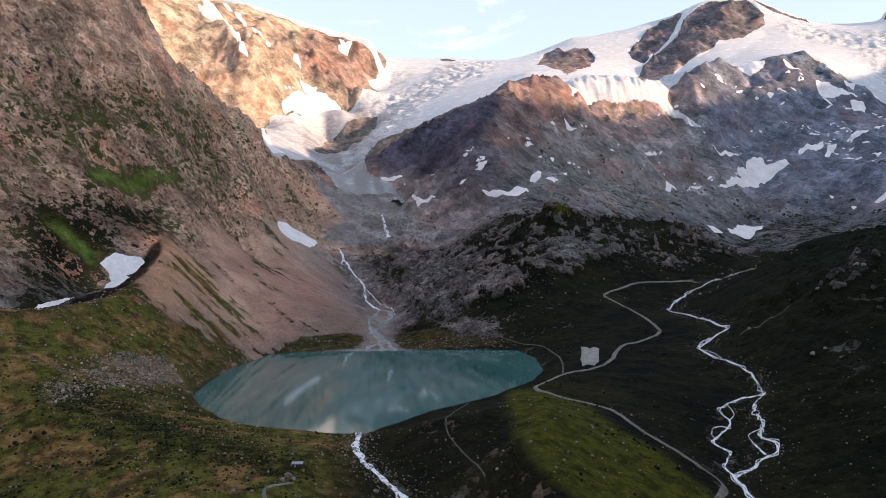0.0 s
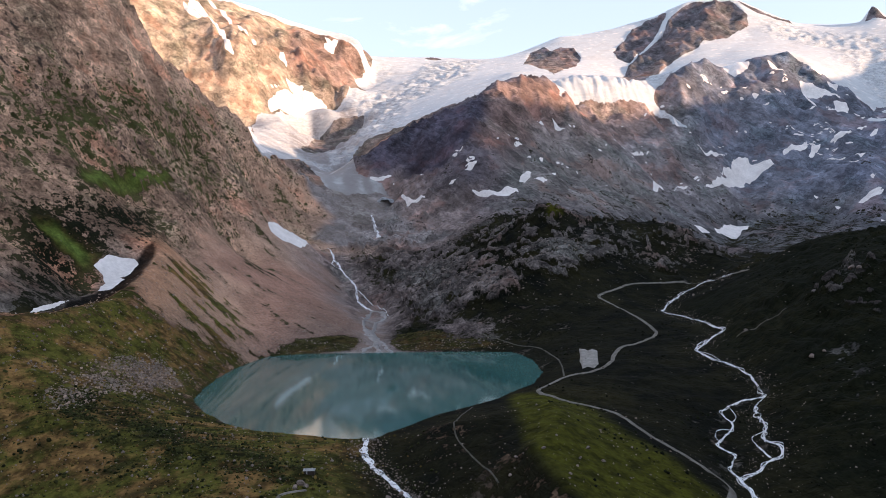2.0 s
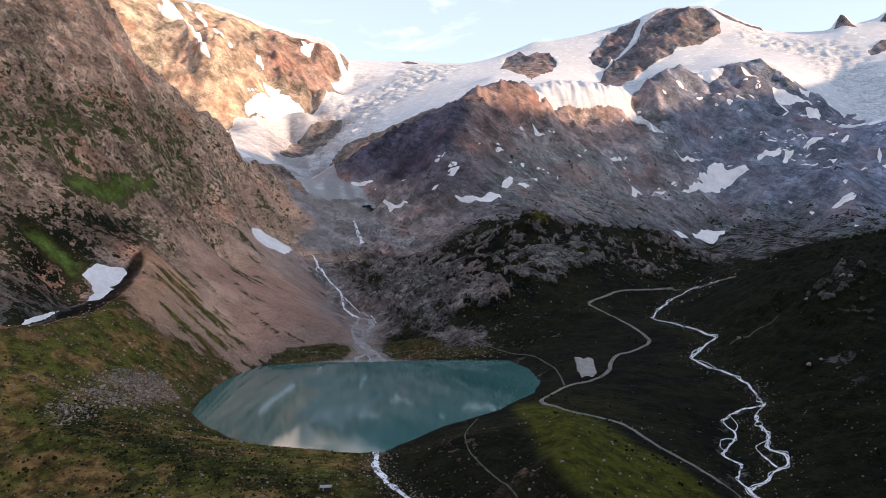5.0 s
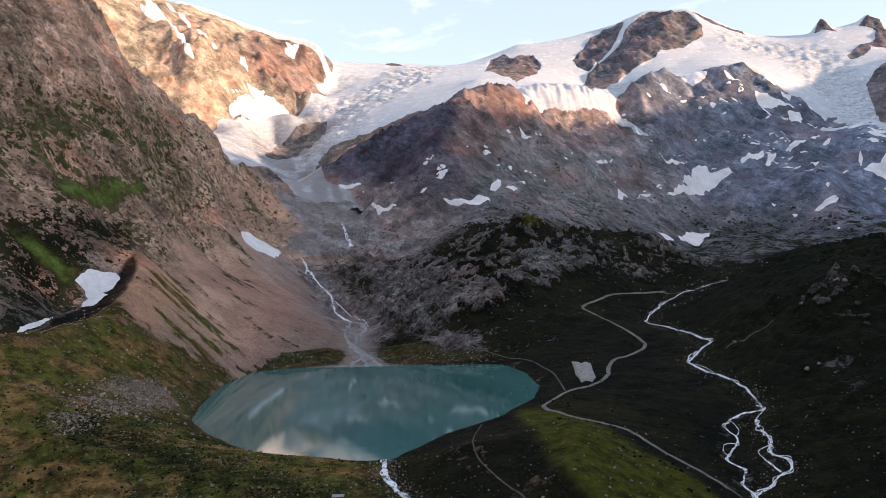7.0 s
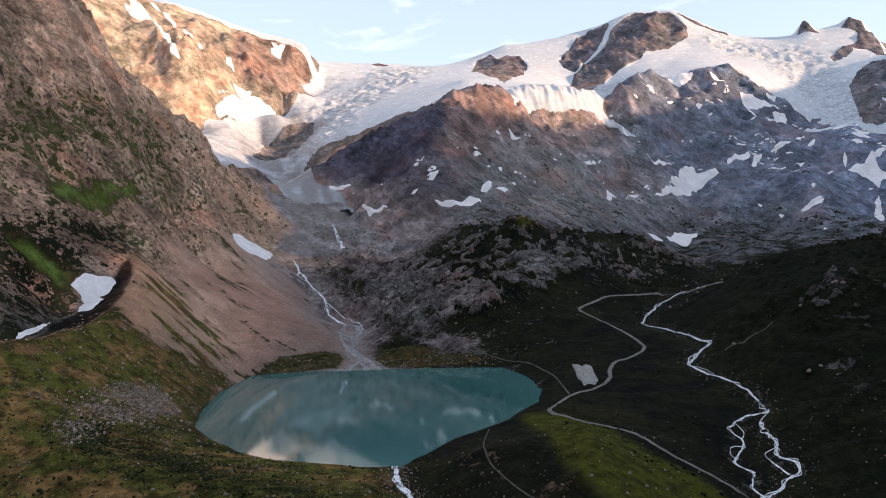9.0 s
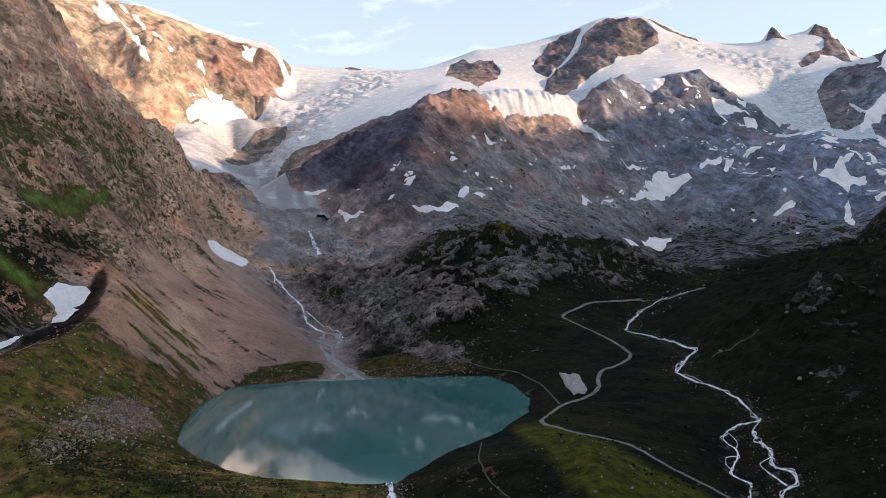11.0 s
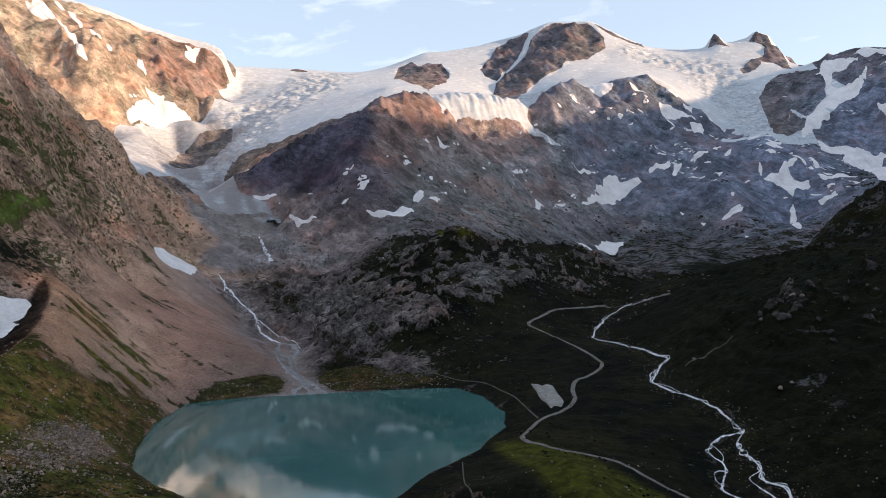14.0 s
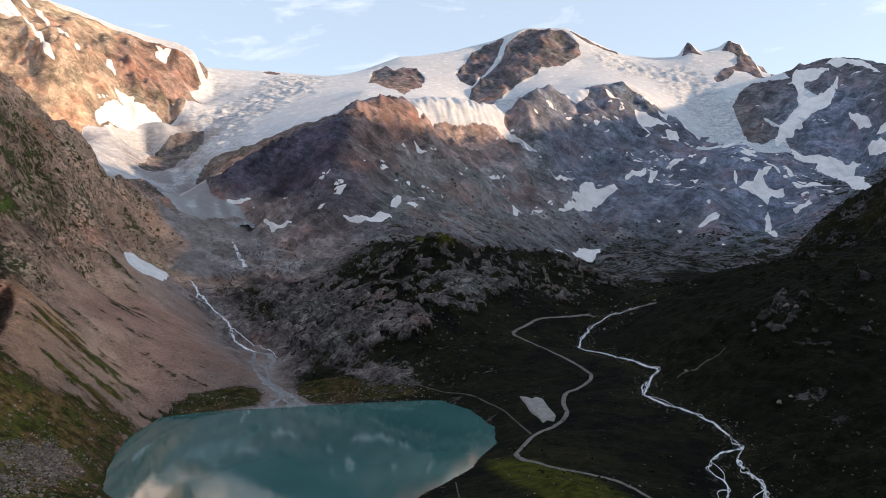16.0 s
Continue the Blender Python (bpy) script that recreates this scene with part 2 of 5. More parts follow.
    rough = k.math("MULTIPLY", k.ramp(view_fade, 0, 1, 1.0, 0.40), k.math("SUBTRACT", k.math("ADD", k.math("MULTIPLY", crack, k.ramp(scree, 0.2, 0.8, 0.4, 0.05)), k.math("MULTIPLY", fine, 0.6)), k.math("ADD", k.math("MULTIPLY", cleft, 0.5), k.math("MULTIPLY", seams, 0.45))))
    k.to(bsdf.inputs["Normal"], k.bump(k.math("MULTIPLY", k.math("ADD", rough, k.math("MULTIPLY", k.math("MULTIPLY", grit, near), 0.25)), k.ramp(share, 0.4, 0.6, 1.0, 0.45)), 2.6))
    return m


m_land = land_material("alpine_land")

m_water, tree, bsdf = material("lake_water")
k = Nodes(tree)
pos = k.put("ShaderNodeNewGeometry").outputs["Position"]
milk = k.mix(k.ramp(k.noise(pos, 160, 4, 0.5), 0.35, 0.65), (0.036, 0.128, 0.118), (0.052, 0.158, 0.142))
k.to(bsdf.inputs["Base Color"], milk)
bsdf.inputs["Roughness"].default_value = 0.045
bsdf.inputs["IOR"].default_value = 1.38
k.to(bsdf.inputs["Normal"], k.bump(k.noise(pos, 2.2, 3, 0.5), 0.008))


def plain(name, a, b, size, rough=0.9, bump=0.0, spec=0.3, grain=1.0, clumps=False):
    m, tree, bsdf = material(name)
    k = Nodes(tree)
    pos = k.put("ShaderNodeNewGeometry").outputs["Position"]
    n1, n2 = k.noise(pos, size, 6, 0.62), k.noise(pos, size / 7, 4, 0.6)
    c = k.mix(k.ramp(n1, 0.35, 0.66), a, b)
    k.to(bsdf.inputs["Base Color"], k.mix(1.0, c, k.grey(k.ramp(n2, 0.3, 0.7, 1 - 0.25 * grain, 1 + 0.22 * grain)), "MULTIPLY"))
    bsdf.inputs["Roughness"].default_value = rough
    bsdf.inputs["Specular IOR Level"].default_value = spec
    if clumps:
        each = k.put("ShaderNodeNewGeometry").outputs["Random Per Island"]
        c2 = k.mix(1.0, k.mix(k.ramp(n1, 0.35, 0.66), a, b), k.grey(k.ramp(each, 0, 1, 0.45, 1.65)), "MULTIPLY")
        k.to(bsdf.inputs["Base Color"], c2)
    if bump:
        k.to(bsdf.inputs["Normal"], k.bump(k.math("ADD", n1, k.math("MULTIPLY", n2, 0.4)), bump))
    return m


m_snow = plain("old_snow", (0.82, 0.78, 0.76), (0.70, 0.66, 0.64), 40, 0.7, 0.2, grain=0.35)
m_path = plain("trodden_earth", (0.115, 0.105, 0.085), (0.045, 0.042, 0.032), 6, 0.95, 0.1)
m_gravel = plain("gravel", (0.20, 0.182, 0.155), (0.125, 0.113, 0.095), 9, 0.95, 0.1)
m_pale = plain("pale_gravel", (0.33, 0.31, 0.28), (0.24, 0.222, 0.20), 7, 0.95, 0.1)
m_foam, tree, bsdf = material("white_water")      # broken foam over dark running water
k = Nodes(tree)
pos = k.put("ShaderNodeNewGeometry").outputs["Position"]
froth = k.math("ADD", k.math("MULTIPLY", k.noise(pos, 5.5, 3, 0.6), 0.6), k.math("MULTIPLY", k.noise(pos, 1.5, 2, 0.5), 0.4))
k.to(bsdf.inputs["Base Color"], k.mix(k.ramp(froth, 0.40, 0.50), (0.075, 0.085, 0.10), (0.84, 0.84, 0.86)))
bsdf.inputs["Roughness"].default_value = 0.35
k.to(bsdf.inputs["Normal"], k.bump(froth, 0.5))
m_melt = plain("melt_water", (0.215, 0.21, 0.208), (0.14, 0.136, 0.132), 5, 0.3, 0.3, 0.5)
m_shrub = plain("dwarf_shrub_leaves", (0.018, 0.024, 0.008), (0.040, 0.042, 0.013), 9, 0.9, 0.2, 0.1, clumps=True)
# darker copy of the shrub leaves, with the right hillside's shade in it
m_dark = plain("shaded_shrub_leaves", (0.006, 0.008, 0.004), (0.012, 0.0135, 0.006), 9, 0.9, 0.2, 0.1, clumps=True)
m_rubble = plain("fallen_blocks", (0.30, 0.215, 0.17), (0.17, 0.125, 0.10), 5, 0.95, 0.2, clumps=True)
m_scrub = plain("willow_scrub", (0.100, 0.088, 0.038), (0.060, 0.056, 0.024), 9, 0.9, 0.2, 0.1, clumps=True)
m_heath = plain("dry_heath", (0.155, 0.092, 0.034), (0.098, 0.080, 0.022), 9, 0.9, 0.2, 0.1, clumps=True)
m_stone = plain("boulder_stone", (0.29, 0.225, 0.19), (0.15, 0.122, 0.106), 2.5, 0.95, 0.2)

# ---- the land: ridge and valley lines, laid into one height field ----
CX, CY = -70.0, 50.0                            # middle of the rings of the land's mesh
LINES = []


def land(name, *points):
    """A crest, a foot or a stream bed that the land runs through."""
    LINES.append((name, np.array(points, float)))


LAKE_SHORE = [(-233, 1077), (-183, 1087), (-123, 1079), (-66, 1073), (11, 1061), (90, 1042), (107, 970), (107, 881), (86, 812), (44, 744), (-9, 689), (-47, 632), (-63, 609), (-93, 615), (-128, 633), (-160, 649), (-192, 679), (-227, 736), (-248, 786), (-257, 868), (-256, 967)]
land("spur", (-1000, 1450, 1000), (-677, 1600, 762), (-628, 1650, 653), (-601, 1690, 609), (-579, 1750, 547), (-547, 1800, 488), (-500, 1850, 447), (-460, 1950, 431), (-422, 1990, 384), (-393, 2010, 332), (-355, 2020, 269), (-321, 2030, 218))
land("spur_face_up", (-900, 1100, 700), (-621, 1418, 490), (-522, 1498, 379), (-422, 1559, 206), (-350, 1500, 95))
land("spur_face_mid", (-800, 1000, 480), (-515, 1158, 262), (-478, 1230, 225), (-374, 1228, 131), (-260, 1150, 30))
land("spur_face_far", (-480, 1730, 388), (-420, 1760, 290), (-387, 1899, 223), (-300, 1870, 150), (-216, 1841, 124))
land("spur_face_low", (-1000, 700, 520), (-489, 990, 143), (-440, 1000, 98))
land("spur_back", (-1050, 2300, 760), (-700, 2450, 520), (-451, 2375, 402), (-330, 2450, 350), (-250, 2557, 318))
land("moraine", (-385, 1160, 150), (-382, 1089, 136), (-366, 980, 108), (-354, 905, 92), (-367, 850, 90), (-379, 800, 87), (-398, 760, 89), (-427, 720, 90))
land("trough", (-398, 1095, 127), (-412, 1016, 100), (-420, 930, 84), (-422, 830, 85), (-452, 800, 89))
land("bank", (-346, 677, 49), (-326, 712, 38), (-321, 777, 40), (-300, 900, 40), (-290, 1010, 40))
land("head_stream", (-105, 2184, 239), (-133, 2038, 205), (-169, 1964, 166), (-216, 1841, 124), (-185, 1680, 70), (-159, 1541, 26), (-100, 1350, 10), (-70, 1150, 4), (-66, 1075, 1))
land("head_right", (132, 1983, 250), (5, 1947, 174), (-33, 1591, 89), (-100, 1487, 29), (4, 1235, 34), (40, 1090, 8))
land("midhill", (68, 1480, 112), (124, 1520, 147), (170, 1540, 178), (219, 1540, 205), (244, 1530, 190), (284, 1520, 172), (354, 1500, 173), (424, 1490, 163), (470, 1470, 136), (513, 1450, 114), (546, 1430, 92))
land("midhill_face", (274, 1406, 142), (166, 1274, 101), (100, 1249, 91), (60, 1180, 40))
land("midhill_faceb", (416, 1407, 127), (380, 1330, 85), (405, 1249, 66))
land("basin", (330, 1800, 150), (600, 1750, 120), (700, 1450, 95), (900, 2000, 125), (961, 2540, 146), (1231, 2560, 200), (1346, 2432, 235))
land("basin_c", (560, 1600, 88), (650, 1900, 95), (800, 2200, 105), (930, 2430, 120))
land("basin_d", (520, 1700, 105), (560, 2000, 125), (660, 2250, 165))
land("basin_b", (685, 1900, 85), (949, 2200, 117), (1204, 2400, 143))
land("knob", (-294, 2330, 328), (-204, 2350, 393), (-128, 2330, 424), (-29, 2330, 467), (89, 2380, 535), (157, 2450, 567), (218, 2540, 632), (318, 2600, 659), (396, 2640, 653), (471, 2740, 638))
land("knob_face", (197, 2500, 602), (108, 2193, 464), (90, 2080, 340), (132, 1983, 250))
land("knob_right", (359, 2480, 476), (444, 2507, 477), (481, 2450, 396), (354, 2300, 336), (481, 2300, 267))
land("knob_right2", (727, 2800, 456), (840, 2850, 489), (741, 2650, 355), (744, 2600, 296), (980, 2700, 295))
land("brink", (515, 2960, 686), (636, 2990, 696), (774, 3040, 697), (869, 3080, 689), (918, 3100, 670))
land("brink_foot", (521, 2940, 622), (648, 2960, 628), (783, 3000, 625), (877, 3040, 597))
land("brink_back", (358, 3300, 814), (551, 3500, 862), (794, 3500, 813), (1068, 3600, 830))
land("icefall", (159, 4100, 1019), (64, 3700, 880), (-88, 3500, 771), (-206, 3400, 698), (-252, 3200, 577), (-272, 2800, 447), (-258, 2640, 383))
land("ice_left", (-236, 4000, 1004), (-383, 3500, 719), (-570, 3300, 646), (-581, 3000, 582), (-461, 2760, 458), (-370, 2650, 388))
land("isle", (-470, 3330, 560), (-358, 3264, 566), (-236, 3312, 605), (-200, 3280, 640))
land("isle_foot", (-437, 3000, 494), (-369, 2950, 459), (-286, 2950, 477), (-251, 3050, 558))
land("sunwall", (-1394, 3300, 1402), (-1220, 3500, 1304), (-1069, 3650, 1292), (-939, 3800, 1280), (-796, 3850, 1248), (-643, 3880, 1188), (-483, 3900, 1141), (-340, 3900, 1106), (-286, 3880, 1067))
land("sunwall_foot", (-966, 3100, 683), (-762, 3050, 573), (-641, 3200, 656), (-514, 3400, 730), (-390, 3350, 683))
land("sunwall_mid", (-775, 3236, 941), (-612, 3450, 898), (-428, 3500, 830), (-300, 3560, 813))
land("sunwall_low", (-1300, 2900, 800), (-1000, 2900, 640))
land("skyline", (-242, 4300, 1116), (-90, 4420, 1134), (55, 4450, 1138), (382, 4450, 1113), (531, 4420, 1146), (743, 4380, 1218), (841, 4400, 1225), (1039, 4420, 1262), (1241, 4430, 1317), (1442, 4330, 1379), (1661, 4290, 1379), (1800, 4230, 1288), (1979, 4250, 1226), (2153, 4250, 1214), (2302, 4200, 1205))
land("skyline_b", (2279, 4130, 1204), (2308, 4100, 1248), (2371, 4080, 1207), (2536, 4060, 1250), (2594, 4040, 1240), (2666, 4020, 1143), (2683, 3950, 1044))
land("skyline_c", (2516, 3700, 988), (2497, 3500, 984), (2578, 3400, 1018), (2694, 3350, 1017), (2776, 3300, 986), (2818, 3250, 954), (2947, 3150, 929), (3043, 3000, 973))
land("peak_face", (1529, 4268, 1347), (1292, 4050, 1138), (1077, 3900, 971), (929, 3750, 864))
land("peak_rib", (1282, 4400, 1289), (1091, 4150, 1112), (926, 3950, 986))
land("neve", (1849, 4000, 1097), (2060, 3800, 999), (2025, 3500, 775), (1969, 3200, 625), (1936, 3000, 550))
land("neve_b", (1611, 4000, 1116), (1358, 3700, 944))
land("crown", (874, 3060, 677), (980, 3120, 748), (1056, 3160, 795), (1138, 3180, 811), (1220, 3230, 766), (1368, 3270, 835), (1506, 3280, 851), (1612, 3280, 803), (1700, 3250, 725), (1731, 3150, 606), (1738, 3080, 542))
land("crown_face", (1139, 3170, 742), (1054, 3000, 585), (1068, 2930, 472), (1157, 2854, 350), (1079, 2760, 277))
land("crown_face2", (1521, 3270, 789), (1412, 3050, 582), (1361, 2900, 459), (1315, 2750, 346), (1231, 2580, 220))
land("rightwall", (1800, 2900, 570), (1700, 2800, 504), (1733, 2650, 385), (1626, 2480, 235), (1523, 2400, 161))
land("rightwall2", (2276, 2980, 662), (2129, 2750, 450), (2095, 2600, 351))
land("rightfoot", (1386, 2566, 342), (1346, 2432, 240))
land("darkhill", (444, 1240, 81), (490, 1210, 100), (531, 1180, 125), (555, 1130, 136), (612, 1080, 150), (679, 1050, 152), (726, 1000, 155), (766, 950, 165))
land("dark_back", (664, 1520, 44), (727, 1500, 67), (775, 1460, 84), (830, 1400, 96), (800, 1320, 110))
land("dark_backb", (781, 1260, 122), (842, 1240, 122), (900, 1220, 123))
land("basin_e", (1039, 1900, 70), (1118, 1850, 82), (1193, 1800, 91), (1323, 1800, 97), (1492, 1800, 96))
land("basin_f", (911, 1600, 88), (977, 1560, 98), (1095, 1620, 102))
land("darkhill_face", (470, 900, 118), (444, 870, 99), (373, 753, 43), (337, 644, 15))
land("darkhill_face3", (600, 900, 146), (545, 800, 122), (480, 680, 78), (420, 560, 38), (400, 450, 20))
land("darkhill_face4", (690, 860, 170), (650, 740, 165), (600, 600, 140), (560, 450, 120))
land("darkhill_face2", (405, 950, 80), (355, 905, 37))
land("darkspur", (847, 1360, 151), (920, 1400, 196), (997, 1430, 234), (1068, 1450, 258), (1129, 1460, 272), (1338, 1480, 344))
land("river", (440, 1330, 72), (405, 1270, 64), (326, 1156, 34), (338, 976, 30), (330, 900, 22), (291, 766, 0), (240, 660, -20), (200, 591, -30), (190, 480, -48), (200, 300, -80))
land("roadline", (300, 1260, 70), (233, 1186, 55), (250, 1080, 36), (256, 982, 23), (177, 910, 14), (89, 744, 8))
land("roadline2", (100, 700, 4), (144, 662, 0), (175, 560, -18), (180, 500, -32))
land("flat", (105, 900, 3), (140, 960, 8), (150, 1050, 18), (110, 1080, 10))
land("fgridge", (-20, 600, 8), (30, 590, 20), (60, 640, 16), (75, 600, 24), (70, 540, 22), (46, 502, 19), (60, 440, 5))
land("outlet", (-60, 600, -1), (-45, 560, -8), (-25, 500, -20), (0, 400, -45))
land("fgleft", (-300, 600, 28), (-243, 591, 17), (-146, 540, 8), (-97, 518, 4), (-110, 460, -5))


# unseen ranges that close the valley beside and behind the lookout; the west ones are added to cast its shade
land("west_shade_range", (3300, 2600, 940), (3900, 2000, 1330), (4100, 1500, 1390), (4150, 1000, 1480), (4150, 600, 1620), (4100, 300, 1880), (4100, -300, 1980), (4000, -1200, 1850), (3800, -2200, 1500))
land("west_shade_ridge", (2700, 2800, 940), (2480, 2600, 880), (2400, 2350, 600))
land("west_slope", (2200, 2300, 400), (1800, 1850, 410), (1480, 1420, 400))
land("west_shade_flank", (1300, 1050, 520), (1200, 700, 680), (1150, 200, 720), (1150, -500, 600))
land("west_shoulder", (2700, 2000, 520), (2300, 1500, 560), (2050, 900, 620), (2000, 300, 700), (2000, -700, 700))
land("east_range", (-1900, 2800, 1300), (-1900, 1400, 1250), (-2000, 300, 1200), (-2000, -1200, 1150))
land("east_slope", (-900, 300, 330), (-900, -600, 300))
land("valley_out", (120, 100, -110), (60, -500, -190), (0, -1500, -300), (0, -3000, -430))
land("north_range", (-2500, -3600, 700), (0, -4300, 500), (2500, -3600, 700))
land("rim", (-3600, 2600, 900), (-4300, 0, 800), (-3400, -3000, 800), (3400, -3000, 800))

FAN = np.arange(radians(-34), radians(48), 0.0019)
SIDE = np.linspace(radians(48), radians(326), 242)[:-1]
TH = np.concatenate([FAN, SIDE])                # angles from straight ahead to the right
RR = np.concatenate([np.geomspace(2, 410, 30)[:-1], np.geomspace(410, 4890, 1000)])


def gradient_noise(x, y, z, seed):
    rng = np.random.RandomState(seed)
    perm = rng.permutation(512).astype(np.int32)
    perm = np.concatenate([perm, perm])
    g = rng.normal(size=(512, 3)).astype(np.float32)
    g /= np.linalg.norm(g, axis=1)[:, None]
    gx, gy, gz = (np.ascontiguousarray(c) for c in g.T)
    xi, yi, zi = (np.floor(c).astype(np.int32) for c in (x, y, z))
    fx, fy, fz = (x - xi).astype(np.float32), (y - yi).astype(np.float32), (z - zi).astype(np.float32)
    u, v, w = (f * f * f * (f * (f * 6 - 15) + 10) for f in (fx, fy, fz))
    xi, yi, zi = xi & 511, yi & 511, zi & 511
    out = np.zeros(x.shape, np.float32)
    for dx in (0, 1):
        px, ax, wx = np.take(perm, xi + dx, mode="wrap"), fx - dx, u if dx else 1 - u
        for dy in (0, 1):
            py, ay, wy = np.take(perm, (px + yi + dy) & 511), fy - dy, wx * (v if dy else 1 - v)
            for dz in (0, 1):
                k = np.take(perm, (py + zi + dz) & 511)
                dot = np.take(gx, k) * ax + np.take(gy, k) * ay + np.take(gz, k) * (fz - dz)
                out += dot * wy * (w if dz else 1 - w)
    return out * 1.6


def fbm(x, y, z, size, octaves, seed, gain=0.5, ridged=False, cell=None):
    """Noise of several sizes, the largest of `size` metres; about -1 to 1. Waves too short for mesh cells of `cell` metres fade out."""
    total, amp, norm = 0.0, 1.0, 0.0
    for k in range(octaves):
        s = 2.03 ** k / size
        n = gradient_noise(x * s + 17.3 * k, y * s - 9.1 * k, z * s + 3.7 * k, seed + k)
        n = (0.65 - 2.2 * np.abs(n)) if ridged else n
        if cell is not None:
            n = n * smooth(1.6, 4.0, 1 / (s * cell))
        total = total + amp * (n + 0.35 if ridged else n)
        norm += amp
        amp *= gain
    return total / norm


def smooth(a, b, v):
    v = np.clip((v - a) / (b - a), 0, 1)
    return v * v * (3 - 2 * v)


def densify(p, step):
    out = [p[:1]]
    for a, b in zip(p[:-1], p[1:]):
        n = max(1, int(np.linalg.norm((b - a)[:2]) / step))
        out.append(a + (b - a) * (np.arange(1, n + 1) / n)[:, None])
    return np.concatenate(out)


def index_of(x, y):
    """Row and column of the land's mesh, as fractions, at a place."""
    r = np.hypot(x - CX, y - CY)
    th = np.arctan2(x - CX, y - CY)
    th = np.where(th < TH[0], th + 2 * math.pi, th)
    return np.interp(r, RR, np.arange(len(RR))), np.interp(th, np.append(TH, TH[0] + 2 * math.pi), np.arange(len(TH) + 1))


def edge_distance(x, y, poly):
    """Distance from a closed outline: minus inside."""
    d2 = np.full(x.shape, 1e12)
    inside = np.zeros(x.shape, bool)
    p = np.asarray(poly, float)
    for a, b in zip(p, np.roll(p, -1, 0)):
        e = b - a
        k = np.clip(((x - a[0]) * e[0] + (y - a[1]) * e[1]) / (e @ e + 1e-9), 0, 1)
        d2 = np.minimum(d2, (x - a[0] - k * e[0]) ** 2 + (y - a[1] - k * e[1]) ** 2)
        hit = ((a[1] > y) != (b[1] > y)) & (x < (b[0] - a[0]) * (y - a[1]) / (b[1] - a[1] + 1e-12) + a[0])
        inside ^= hit
    d = np.sqrt(d2)
    return np.where(inside, -d, d)


def line_distance(x, y, line):
    """Distance from an open line."""
    d2 = np.full(x.shape, 1e12)
    p = np.asarray(line, float)[:, :2]
    for a, b in zip(p[:-1], p[1:]):
        e = b - a
        k = np.clip(((x - a[0]) * e[0] + (y - a[1]) * e[1]) / (e @ e + 1e-9), 0, 1)
        d2 = np.minimum(d2, (x - a[0] - k * e[0]) ** 2 + (y - a[1] - k * e[1]) ** 2)
    return np.sqrt(d2)


def relax(rows, cols, ci, cj, cz, cw, start, rounds, stiff):
    """The smoothest sheet of rows x cols (closed round) through the given heights: membrane and plate together, by conjugate gradients."""
    i0, j0 = np.clip(np.floor(ci).astype(int), 0, rows - 2), np.floor(cj).astype(int)
    fi, fj = ci - i0, cj - j0
    ids = np.stack([i0 * cols + j0 % cols, i0 * cols + (j0 + 1) % cols, (i0 + 1) * cols + j0 % cols, (i0 + 1) * cols + (j0 + 1) % cols])
    wts = np.stack([(1 - fi) * (1 - fj), (1 - fi) * fj, fi * (1 - fj), fi * fj])

    def lap(h):
        up, down = np.vstack([h[:1], h[:-1]]), np.vstack([h[1:], h[-1:]])
        return up + down + np.roll(h, 1, 1) + np.roll(h, -1, 1) - 4 * h

    def apply(h):
        flat = h.ravel()
        s = (flat[ids] * wts).sum(0) * cw
        back = np.bincount(ids.ravel(), (wts * s).ravel(), rows * cols).reshape(rows, cols)
        lh = lap(h)
        return back - lh + stiff * lap(lh)

    b = np.bincount(ids.ravel(), (wts * (cw * cz)).ravel(), rows * cols).reshape(rows, cols)
    h = start
    r = b - apply(h)
    p, rs = r, (r * r).sum()
    for _ in range(rounds):
        ap = apply(p)
        a = rs / (p * ap).sum()
        h, r = h + a * p, r - a * ap
        rn = (r * r).sum()
        p, rs = r + (rn / rs) * p, rn
    return h


def resample(h, rows, cols):
    i, j = np.linspace(0, h.shape[0] - 1, rows), np.arange(cols) * h.shape[1] / cols
    i0 = np.minimum(i.astype(int), h.shape[0] - 2)
    j0 = j.astype(int)
    fi, fj = (i - i0)[:, None], (j - j0)[None, :]
    j1 = (j0 + 1) % h.shape[1]
    return (h[i0][:, j0] * (1 - fi) + h[i0 + 1][:, j0] * fi) * (1 - fj) + (h[i0][:, j1] * (1 - fi) + h[i0 + 1][:, j1] * fi) * fj


NR, NC = len(RR), len(TH)
pts = np.concatenate([densify(p, max(6.0, 0.007 * np.hypot(*(p[:, :2].mean(0) - (CX, CY))))) for _, p in LINES]
                     + [np.column_stack([densify(np.array(LAKE_SHORE + LAKE_SHORE[:1], float), 6.0), np.full(len(densify(np.array(LAKE_SHORE + LAKE_SHORE[:1], float), 6.0)), 0.6)])])
fi, fj = index_of(pts[:, 0], pts[:, 1])
base = None
for step, rounds in ((16, 500), (8, 400), (4, 400)):
    rows, cols = NR // step, NC // step
    start = np.full((rows, cols), 200.0) if base is None else resample(base, rows, cols)
    base = relax(rows, cols, fi * (rows - 1) / (NR - 1), fj * cols / NC, pts[:, 2], 30.0, start, rounds, 0.5)
base = resample(base, NR, NC)
for _ in range(2):
    base = (base + np.roll(base, 1, 1) + np.roll(base, -1, 1)) / 3
    base[1:-1] = (base[1:-1] + base[:-2] + base[2:]) / 3

X = CX + RR[:, None] * np.sin(TH)[None, :]
Y = CY + RR[:, None] * np.cos(TH)[None, :]
slope = np.hypot(np.gradient(base, axis=0) / np.gradient(RR)[:, None],
                 np.gradient(base, axis=1) / (RR[:, None] * np.gradient(TH)[None, :]))

